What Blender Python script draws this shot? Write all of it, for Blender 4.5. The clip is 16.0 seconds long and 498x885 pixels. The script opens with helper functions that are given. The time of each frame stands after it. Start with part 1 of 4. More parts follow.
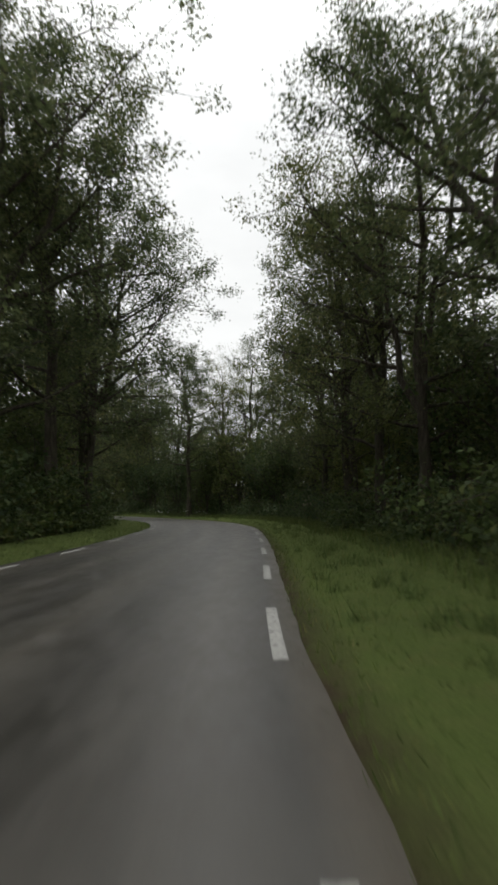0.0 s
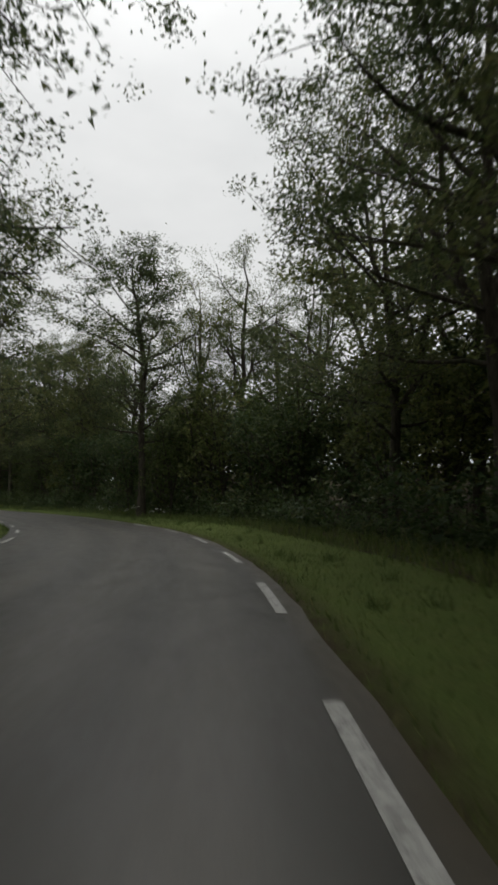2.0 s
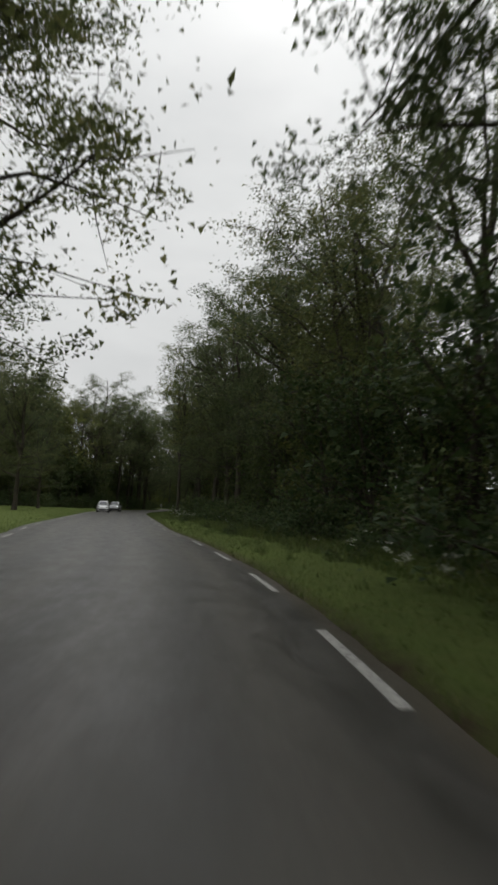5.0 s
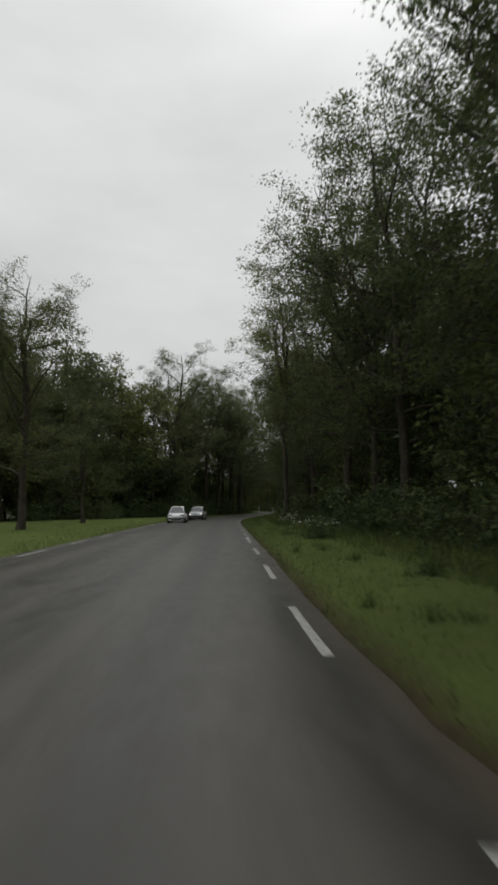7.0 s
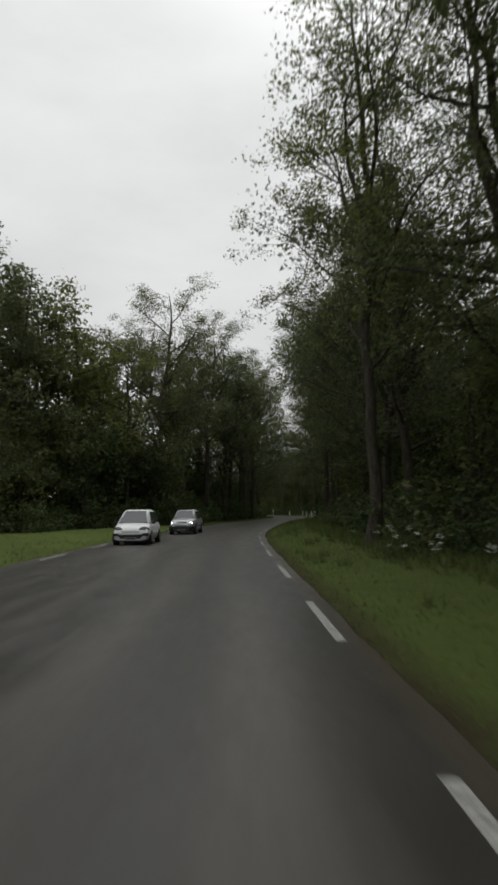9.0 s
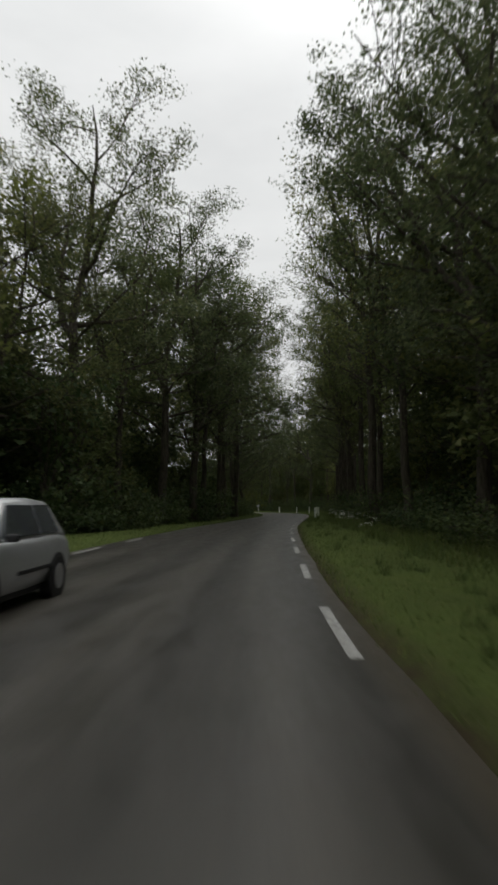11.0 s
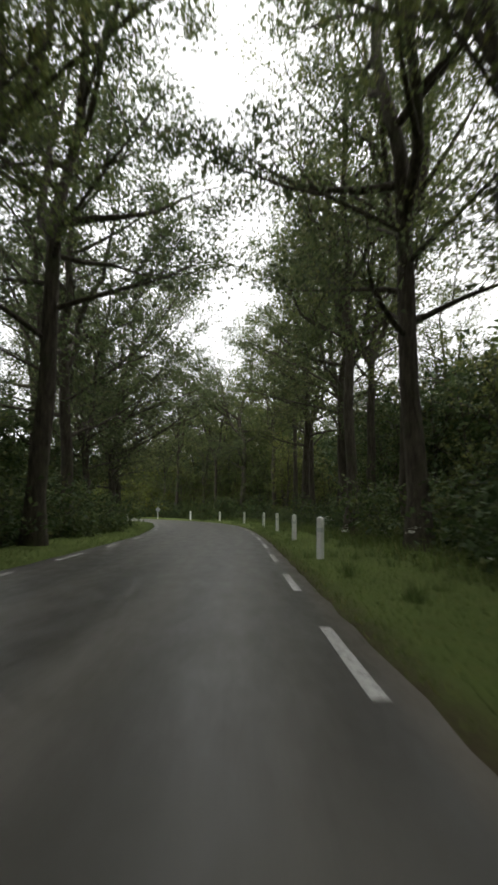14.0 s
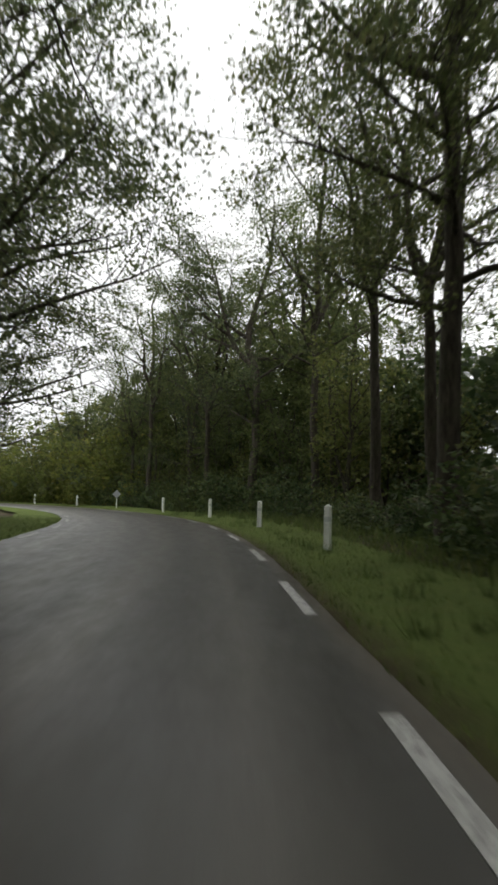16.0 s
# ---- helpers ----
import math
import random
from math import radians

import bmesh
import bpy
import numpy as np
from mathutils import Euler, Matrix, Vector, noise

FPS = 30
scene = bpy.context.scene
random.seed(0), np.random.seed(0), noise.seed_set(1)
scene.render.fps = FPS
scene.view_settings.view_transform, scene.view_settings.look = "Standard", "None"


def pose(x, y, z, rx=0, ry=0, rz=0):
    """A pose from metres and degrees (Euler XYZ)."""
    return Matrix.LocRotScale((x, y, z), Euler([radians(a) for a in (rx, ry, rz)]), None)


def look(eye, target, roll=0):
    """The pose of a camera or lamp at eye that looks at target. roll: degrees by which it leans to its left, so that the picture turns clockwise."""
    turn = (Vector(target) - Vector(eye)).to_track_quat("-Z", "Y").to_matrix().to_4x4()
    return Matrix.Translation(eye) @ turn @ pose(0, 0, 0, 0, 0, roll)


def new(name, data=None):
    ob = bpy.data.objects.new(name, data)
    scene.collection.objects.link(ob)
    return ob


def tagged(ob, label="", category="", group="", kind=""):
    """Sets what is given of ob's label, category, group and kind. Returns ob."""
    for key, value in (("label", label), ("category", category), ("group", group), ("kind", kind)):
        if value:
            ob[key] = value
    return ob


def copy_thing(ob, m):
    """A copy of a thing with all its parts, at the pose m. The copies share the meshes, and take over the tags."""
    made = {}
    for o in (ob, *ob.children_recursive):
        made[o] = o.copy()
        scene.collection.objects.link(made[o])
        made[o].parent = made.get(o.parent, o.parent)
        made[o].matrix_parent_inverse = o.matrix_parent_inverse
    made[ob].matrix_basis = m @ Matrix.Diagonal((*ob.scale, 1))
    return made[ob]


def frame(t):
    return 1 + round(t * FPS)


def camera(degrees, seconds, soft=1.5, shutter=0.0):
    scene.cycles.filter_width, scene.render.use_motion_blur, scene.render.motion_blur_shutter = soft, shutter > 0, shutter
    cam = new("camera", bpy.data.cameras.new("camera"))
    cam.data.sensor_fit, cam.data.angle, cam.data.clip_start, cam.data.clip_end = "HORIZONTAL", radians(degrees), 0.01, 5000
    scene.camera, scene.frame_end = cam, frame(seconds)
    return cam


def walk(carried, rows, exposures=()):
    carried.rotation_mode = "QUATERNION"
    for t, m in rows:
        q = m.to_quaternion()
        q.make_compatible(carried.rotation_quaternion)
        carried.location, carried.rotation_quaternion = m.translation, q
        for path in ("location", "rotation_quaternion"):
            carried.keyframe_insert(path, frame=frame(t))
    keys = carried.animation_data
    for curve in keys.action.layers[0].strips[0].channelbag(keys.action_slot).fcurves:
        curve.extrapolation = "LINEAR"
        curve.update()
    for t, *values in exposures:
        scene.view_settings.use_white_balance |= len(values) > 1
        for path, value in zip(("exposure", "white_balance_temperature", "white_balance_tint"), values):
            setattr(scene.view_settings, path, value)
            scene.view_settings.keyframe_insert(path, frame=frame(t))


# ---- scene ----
# ================= camera and its walk =================
EYE = 1.45  # height of the lens over the road
cam = camera(43.8, 16.0, soft=3.0, shutter=0.3)
# seconds, x, y, yaw (to the left), pitch (up), roll
PATH = [
    (0.0, -0.09, -0.01, -0.37, 5.86, 0.00),
    (0.5, -0.10, 7.78, -1.01, 5.42, -0.17),
    (1.0, -0.18, 15.53, -1.37, 5.87, 0.06),
    (1.5, -0.20, 22.97, -1.90, 5.42, 0.40),
    (2.0, -0.24, 30.11, -1.64, 5.38, 0.83),
    (2.5, -0.44, 37.15, 0.52, 5.68, 1.23),
    (3.0, -1.19, 44.11, 4.42, 5.63, 1.05),
    (3.5, -2.28, 50.80, 8.64, 5.86, 1.88),
    (4.0, -3.97, 57.44, 13.93, 6.19, 2.75),
    (4.5, -6.34, 64.02, 19.21, 6.17, 3.48),
    (5.0, -9.33, 70.59, 22.87, 6.20, 3.09),
    (5.5, -12.78, 77.09, 26.22, 6.16, 2.13),
    (6.0, -16.60, 83.58, 28.88, 6.10, 1.01),
    (6.5, -20.71, 90.08, 30.68, 6.05, 0.08),
    (7.0, -25.04, 96.64, 31.39, 5.99, -0.34),
    (7.5, -29.36, 103.09, 31.89, 6.23, -1.38),
    (8.0, -33.76, 109.68, 31.90, 6.45, -0.31),
    (8.5, -38.20, 116.30, 32.21, 6.99, -0.52),
    (9.0, -42.66, 123.00, 32.08, 6.31, -0.87),
    (9.5, -47.20, 129.70, 32.15, 6.16, -0.94),
    (10.0, -51.81, 136.62, 31.62, 6.00, -0.87),
    (10.5, -56.40, 143.71, 30.92, 5.89, -0.62),
    (11.0, -60.92, 151.02, 30.09, 5.87, -0.30),
    (11.5, -65.35, 158.54, 29.06, 5.90, -0.03),
    (12.0, -69.64, 166.31, 27.66, 5.98, 0.10),
    (12.5, -73.71, 174.14, 25.57, 6.58, 0.48),
    (13.0, -77.63, 182.16, 23.57, 6.27, 0.17),
    (13.5, -81.45, 190.33, 22.72, 6.29, 1.68),
    (14.0, -85.07, 198.48, 22.25, 6.24, 0.42),
    (14.5, -88.73, 206.85, 21.52, 5.60, 1.41),
    (15.0, -92.26, 215.34, 21.73, 5.64, 2.23),
    (15.5, -95.79, 223.63, 22.07, 5.23, 2.19),
    (16.0, -99.34, 231.39, 22.70, 5.00, 1.09),
]


def aim(x, y, yaw, pitch, roll):
    a, b = radians(yaw), radians(pitch)
    way = Vector((-math.sin(a) * math.cos(b), math.cos(a) * math.cos(b), math.sin(b)))
    eye = Vector((x, y, EYE))
    return look(eye, eye + 2 * way, roll)


EXPOSURES = [(0.0, 0.2), (0.6, -0.08), (2.0, -0.12), (2.6, -0.42), (3.2, -0.38), (4.2, -0.12), (6.8, -0.28), (7.6, -0.12), (9.7, -0.12), (11.6, 0.0), (12.2, 0.36), (12.6, 0.9), (13.0, 1.65), (13.5, 1.45), (14.0, 1.1), (15.0, 0.9), (16.0, 0.7)]
walk(cam, [(t, aim(x, y, yaw, pitch, roll)) for t, x, y, yaw, pitch, roll in PATH], EXPOSURES)

# ================= sky and sun =================
world = bpy.data.worlds.new("overcast_sky")
scene.world = world
world.use_nodes = True
wn, wl = world.node_tree.nodes, world.node_tree.links
wn.clear()
sky = wn.new("ShaderNodeTexSky")
sky.sky_type, sky.sun_disc = "NISHITA", False
sky.sun_elevation, sky.sun_rotation = radians(48), radians(-12)
sky.air_density, sky.dust_density = 1.0, 3.0
grey = wn.new("ShaderNodeHueSaturation")
grey.inputs["Saturation"].default_value = 0.12
wl.new(sky.outputs[0], grey.inputs["Color"])
wco = wn.new("ShaderNodeTexCoord")
wmap = wn.new("ShaderNodeMapping")
wmap.inputs["Scale"].default_value = (1.4, 1.4, 3.6)
cloud = wn.new("ShaderNodeTexNoise")
cloud.inputs["Scale"].default_value, cloud.inputs["Detail"].default_value = 1.7, 5
wl.new(wco.outputs["Generated"], wmap.inputs[0])
wl.new(wmap.outputs[0], cloud.inputs["Vector"])
cramp = wn.new("ShaderNodeValToRGB")
cramp.color_ramp.elements[0].position, cramp.color_ramp.elements[0].color = 0.25, (6.8, 6.95, 7.0, 1)
cramp.color_ramp.elements[1].position, cramp.color_ramp.elements[1].color = 0.75, (9.3, 9.4, 9.35, 1)
wl.new(cloud.outputs["Fac"], cramp.inputs[0])
wmix = wn.new("ShaderNodeMix")
wmix.data_type = "RGBA"
wmix.inputs[0].default_value = 0.93
wl.new(grey.outputs[0], wmix.inputs[6])
wl.new(cramp.outputs[0], wmix.inputs[7])
# an even cloud cover is brighter overhead than near the horizon
wsep = wn.new("ShaderNodeSeparateXYZ")
wl.new(wco.outputs["Generated"], wsep.inputs[0])
wpow = wn.new("ShaderNodeMath")
wpow.operation, wpow.use_clamp = "POWER", True
wpow.inputs[1].default_value = 4.0
wl.new(wsep.outputs["Z"], wpow.inputs[0])
wgain = wn.new("ShaderNodeMath")
wgain.operation, wgain.inputs[1].default_value, wgain.inputs[2].default_value = "MULTIPLY_ADD", 1.0, 0.95
wl.new(wpow.outputs[0], wgain.inputs[0])
wover = wn.new("ShaderNodeVectorMath")
wover.operation = "SCALE"
wl.new(wmix.outputs[2], wover.inputs[0])
wl.new(wgain.outputs[0], wover.inputs["Scale"])
back = wn.new("ShaderNodeBackground")
back.inputs["Strength"].default_value = 0.1
wl.new(wover.outputs[0], back.inputs["Color"])
wout = wn.new("ShaderNodeOutputWorld")
wl.new(back.outputs[0], wout.inputs[0])

sun = new("sun", bpy.data.lights.new("sun", "SUN"))
sun.data.energy, sun.data.angle, sun.data.color = 0.6, radians(25), (1.0, 0.97, 0.92)
sun.matrix_world = look((-30, 140, 80), (-30 - 12, 140 - 58, 0))

# ================= materials =================


def material(name, rough=0.7, spec=0.4, metal=0.0):
    m = bpy.data.materials.new(name)
    m.use_nodes = True
    n = m.node_tree.nodes
    b = n["Principled BSDF"]
    b.inputs["Roughness"].default_value, b.inputs["Metallic"].default_value = rough, metal
    b.inputs["Specular IOR Level"].default_value = spec
    return m, n, m.node_tree.links, b


def ramp(n, l, fac, stops):
    r = n.new("ShaderNodeValToRGB")
    e = r.color_ramp.elements
    while len(e) < len(stops):
        e.new(0.5)
    for k, (p, c) in zip(e, stops):
        k.position, k.color = p, (*c, 1)
    l.new(fac, r.inputs[0])
    return r.outputs[0]


def noise_of(n, l, scale, detail=4, rough=0.6, space="Object", stretch=None):
    co = n.new("ShaderNodeTexCoord")
    t = n.new("ShaderNodeTexNoise")
    t.inputs["Scale"].default_value, t.inputs["Detail"].default_value, t.inputs["Roughness"].default_value = scale, detail, rough
    if stretch:
        mp = n.new("ShaderNodeMapping")
        mp.inputs["Scale"].default_value = stretch
        l.new(co.outputs[space], mp.inputs[0])
        l.new(mp.outputs[0], t.inputs["Vector"])
    else:
        l.new(co.outputs[space], t.inputs["Vector"])
    return t.outputs["Fac"]


def blend(n, l, fac, a, b, how="MIX"):
    x = n.new("ShaderNodeMix")
    x.data_type, x.blend_type = "RGBA", how
    for socket, value in ((x.inputs[0], fac), (x.inputs[6], a), (x.inputs[7], b)):
        if isinstance(value, (int, float)):
            socket.default_value = value
        elif isinstance(value, tuple):
            socket.default_value = (*value, 1)
        else:
            l.new(value, socket)
    return x.outputs[2]


def bump(n, l, b, height, strength, distance):
    k = n.new("ShaderNodeBump")
    k.inputs["Strength"].default_value, k.inputs["Distance"].default_value = strength, distance
    l.new(height, k.inputs["Height"])
    l.new(k.outputs[0], b.inputs["Normal"])


def asphalt_material():
    m, n, l, b = material("worn_asphalt", 0.5, 0.5)
    uv = n.new("ShaderNodeUVMap")
    uv.uv_map = "road"
    sep = n.new("ShaderNodeSeparateXYZ")
    l.new(uv.outputs[0], sep.inputs[0])
    # polished wheel tracks run along the road at set distances from its edge
    wave = n.new("ShaderNodeMath")
    wave.operation = "MULTIPLY"
    wave.inputs[1].default_value = 2 * math.pi / 1.66
    l.new(sep.outputs["Y"], wave.inputs[0])
    phase = n.new("ShaderNodeMath")
    phase.operation, phase.inputs[1].default_value = "ADD", 3.4
    l.new(wave.outputs[0], phase.inputs[0])
    cos = n.new("ShaderNodeMath")
    cos.operation = "COSINE"
    l.new(phase.outputs[0], cos.inputs[0])
    half = n.new("ShaderNodeMath")
    half.operation, half.inputs[1].default_value, half.inputs[2].default_value = "MULTIPLY_ADD", 0.5, 0.5
    l.new(cos.outputs[0], half.inputs[0])
    # wear runs along the lanes
    lane = n.new("ShaderNodeMapping")
    lane.inputs["Scale"].default_value = (0.05, 1.0, 1.0)
    l.new(uv.outputs[0], lane.inputs[0])
    streak = n.new("ShaderNodeTexNoise")
    streak.inputs["Scale"].default_value, streak.inputs["Detail"].default_value, streak.inputs["Roughness"].default_value = 1.3, 6, 0.6
    l.new(lane.outputs[0], streak.inputs["Vector"])
    worn = ramp(n, l, streak.outputs["Fac"], [(0.32, (0.1, 0.1, 0.1)), (0.68, (0.95, 0.95, 0.95))])
    grain = noise_of(n, l, 70, 3, 0.7)
    lane2 = n.new("ShaderNodeMapping")
    lane2.inputs["Scale"].default_value = (0.3, 1.0, 1.0)
    l.new(uv.outputs[0], lane2.inputs[0])
    blotch = n.new("ShaderNodeTexNoise")
    blotch.inputs["Scale"].default_value, blotch.inputs["Detail"].default_value, blotch.inputs["Roughness"].default_value = 2.4, 7, 0.72
    l.new(lane2.outputs[0], blotch.inputs["Vector"])
    patch = blotch.outputs["Fac"]
    base = ramp(n, l, patch, [(0.3, (0.025, 0.0225, 0.018)), (0.72, (0.043, 0.0385, 0.031))])
    track = n.new("ShaderNodeMath")
    track.operation = "MULTIPLY"
    track.use_clamp = True
    l.new(half.outputs[0], track.inputs[0])
    l.new(worn, track.inputs[1])
    base = blend(n, l, track.outputs[0], base, (0.090, 0.081, 0.067))
    # soil and crumbs washed over the outer edge
    rim = n.new("ShaderNodeMapRange")
    rim.inputs["From Min"].default_value, rim.inputs["From Max"].default_value = -0.02, 0.2
    l.new(sep.outputs["Y"], rim.inputs["Value"])
    crumbs = n.new("ShaderNodeMath")
    crumbs.operation, crumbs.use_clamp = "MULTIPLY", True
    l.new(rim.outputs[0], crumbs.inputs[0])
    l.new(ramp(n, l, noise_of(n, l, 3.5, 6, 0.7), [(0.25, (0.35, 0.35, 0.35)), (0.5, (1, 1, 1))]), crumbs.inputs[1])
    base = blend(n, l, crumbs.outputs[0], base, (0.060, 0.049, 0.033))
    dots = ramp(n, l, grain, [(0.35, (0.62, 0.62, 0.62)), (0.7, (1.25, 1.25, 1.22))])
    base = blend(n, l, 0.75, base, dots, "MULTIPLY")
    l.new(base, b.inputs["Base Color"])
    gloss = ramp(n, l, patch, [(0.3, (0.30, 0.30, 0.30)), (0.7, (0.5, 0.5, 0.5))])
    l.new(gloss, b.inputs["Roughness"])
    bump(n, l, b, grain, 0.25, 0.004)
    return m


def paint_material():
    m, n, l, b = material("worn_road_paint", 0.6, 0.4)
    wear = noise_of(n, l, 14, 6, 0.75)
    l.new(ramp(n, l, wear, [(0.38, (0.09, 0.088, 0.08)), (0.50, (0.36, 0.355, 0.33)), (0.8, (0.52, 0.51, 0.475))]), b.inputs["Base Color"])
    bump(n, l, b, wear, 0.3, 0.004)
    return m


def floor_material():
    m, n, l, b = material("leaf_litter_soil", 0.95, 0.1)
    big, small = noise_of(n, l, 0.18, 5), noise_of(n, l, 9, 6, 0.75)
    a = ramp(n, l, small, [(0.3, (0.020, 0.016, 0.010)), (0.55, (0.055, 0.040, 0.022)), (0.78, (0.100, 0.068, 0.034))])
    c = ramp(n, l, small, [(0.3, (0.018, 0.026, 0.008)), (0.7, (0.058, 0.078, 0.022))])
    k = ramp(n, l, big, [(0.45, (0, 0, 0)), (0.62, (1, 1, 1))])
    l.new(blend(n, l, k, a, c), b.inputs["Base Color"])
    bump(n, l, b, small, 0.7, 0.06)
    return m


def turf_material():
    m, n, l, b = material("mown_turf", 0.95, 0.04)
    big, mid, small = noise_of(n, l, 0.25, 4), noise_of(n, l, 2.2, 5), noise_of(n, l, 40, 4, 0.8)
    a = ramp(n, l, small, [(0.3, (0.052, 0.070, 0.020)), (0.75, (0.152, 0.202, 0.060))])
    c = ramp(n, l, small, [(0.3, (0.074, 0.086, 0.030)), (0.75, (0.178, 0.200, 0.072))])
    k = ramp(n, l, mid, [(0.45, (0, 0, 0)), (0.75, (0.8, 0.8, 0.8))])
    g = blend(n, l, k, a, c)
    uv = n.new("ShaderNodeUVMap")
    uv.uv_map = "road"
    sep = n.new("ShaderNodeSeparateXYZ")
    l.new(uv.outputs[0], sep.inputs[0])
    near = n.new("ShaderNodeMapRange")
    near.inputs["From Min"].default_value, near.inputs["From Max"].default_value = 0.85, 0.3
    l.new(sep.outputs["Y"], near.inputs["Value"])
    # only the trodden edge right of the road, broken up by the turf's own patches
    edge = n.new("ShaderNodeMath")
    edge.operation, edge.use_clamp = "MULTIPLY", True
    right = n.new("ShaderNodeMath")
    right.operation, right.inputs[1].default_value = "GREATER_THAN", 0.0
    l.new(sep.outputs["Y"], right.inputs[0])
    l.new(near.outputs[0], edge.inputs[0])
    l.new(right.outputs[0], edge.inputs[1])
    edge2 = n.new("ShaderNodeMath")
    edge2.operation, edge2.use_clamp = "MULTIPLY", True
    spread = n.new("ShaderNodeMath")
    spread.operation, spread.inputs[1].default_value = "MULTIPLY", 2.0
    l.new(mid, spread.inputs[0])
    l.new(edge.outputs[0], edge2.inputs[0])
    l.new(spread.outputs[0], edge2.inputs[1])
    g = blend(n, l, edge2.outputs[0], g, ramp(n, l, small, [(0.3, (0.035, 0.028, 0.017)), (0.75, (0.100, 0.080, 0.050))]))
    l.new(blend(n, l, 0.5, g, ramp(n, l, big, [(0.3, (0.7, 0.7, 0.7)), (0.7, (1.2, 1.2, 1.1))]), "MULTIPLY"), b.inputs["Base Color"])
    bump(n, l, b, small, 0.8, 0.04)
    return m


def leaf_material(name, dark, light, turned, through_amount=0.55):
    """Leaves: each one a little different, each tree with its own cast."""
    m, n, l, b = material(name, 0.62, 0.18)
    geo, info = n.new("ShaderNodeNewGeometry"), n.new("ShaderNodeObjectInfo")
    c = ramp(n, l, geo.outputs["Random Per Island"], [(0.0, dark), (0.80, light), (1.0, turned)])
    cast = ramp(n, l, info.outputs["Random"], [(0.0, (0.75, 0.80, 0.75)), (0.5, (1.0, 1.0, 1.0)), (1.0, (1.16, 1.06, 0.88))])
    c = blend(n, l, 1.0, c, cast, "MULTIPLY")
    l.new(c, b.inputs["Base Color"])
    t = n.new("ShaderNodeBsdfTranslucent")
    l.new(c, t.inputs["Color"])
    x = n.new("ShaderNodeMixShader")
    x.inputs[0].default_value = through_amount
    l.new(b.outputs[0], x.inputs[1])
    l.new(t.outputs[0], x.inputs[2])
    l.new(x.outputs[0], n["Material Output"].inputs["Surface"])
    return m


def bark_material():
    m, n, l, b = material("furrowed_bark", 0.9, 0.15)
    f = noise_of(n, l, 9, 6, 0.7, "Object", (1, 1, 0.18))
    moss = noise_of(n, l, 0.9, 4)
    a = ramp(n, l, f, [(0.32, (0.024, 0.020, 0.015)), (0.68, (0.100, 0.086, 0.066))])
    k = ramp(n, l, moss, [(0.52, (0, 0, 0)), (0.7, (0.7, 0.7, 0.7))])
    l.new(blend(n, l, k, a, (0.055, 0.065, 0.030)), b.inputs["Base Color"])
    bump(n, l, b, f, 0.9, 0.04)
    return m


def plain(name, colour, rough=0.5, spec=0.5, metal=0.0, grain=30.0, depth=0.15):
    m, n, l, b = material(name, rough, spec, metal)
    f = noise_of(n, l, grain, 4, 0.6)
    lo, hi = tuple(c * (1 - depth) for c in colour), tuple(min(1, c * (1 + depth)) for c in colour)
    l.new(ramp(n, l, f, [(0.3, lo), (0.7, hi)]), b.inputs["Base Color"])
    return m


def glowing(name, colour, strength):
    m, n, l, b = material(name, 0.2, 0.5)
    b.inputs["Base Color"].default_value = (0.8, 0.8, 0.8, 1)
    b.inputs["Emission Color"].default_value = (*colour, 1)
    b.inputs["Emission Strength"].default_value = strength
    return m


ASPHALT, PAINT, SOIL, TURF, BARK = asphalt_material(), paint_material(), floor_material(), turf_material(), bark_material()
OAK = leaf_material("oak_leaves", (0.052, 0.068, 0.033), (0.125, 0.154, 0.066), (0.150, 0.152, 0.070))
HORNBEAM = leaf_material("hornbeam_leaves", (0.068, 0.088, 0.030), (0.150, 0.182, 0.066), (0.185, 0.184, 0.070), 0.55)
SHRUB = leaf_material("shrub_leaves", (0.034, 0.056, 0.022), (0.088, 0.126, 0.046), (0.120, 0.130, 0.050), 0.35)
# yellow-green shrub leaves, with the open light beyond the bend put into their colour
LIT_SHRUB = leaf_material("sunlit_shrub_leaves", (0.075, 0.098, 0.024), (0.150, 0.176, 0.046), (0.21, 0.20, 0.06))
BLADE = leaf_material("grass_blades", (0.058, 0.085, 0.026), (0.144, 0.196, 0.060), (0.196, 0.194, 0.080), 0.35)
PETAL = plain("white_petals", (0.62, 0.63, 0.55), 0.8, 0.2)

# ================= mesh tools =================


def mesh_of(name, verts, faces, mat, smooth=False):
    me = bpy.data.meshes.new(name)
    me.from_pydata(verts if isinstance(verts, list) else verts.tolist(), [], faces if isinstance(faces, list) else faces.tolist())
    me.materials.append(mat)
    if smooth:
        me.polygons.foreach_set("use_smooth", [True] * len(me.polygons))
    me.update()
    return me


def part(name, bm, mat, parent, label=""):
    """Links a bmesh (or a finished mesh) as one mesh object under a thing."""
    if isinstance(bm, bpy.types.Mesh):
        me = bm
    else:
        me = bpy.data.meshes.new(name)
        bm.to_mesh(me)
        bm.free()
        me.materials.append(mat)
    ob = new(name, me)
    ob.parent = parent
    if label:
        ob["label"] = label
    return ob


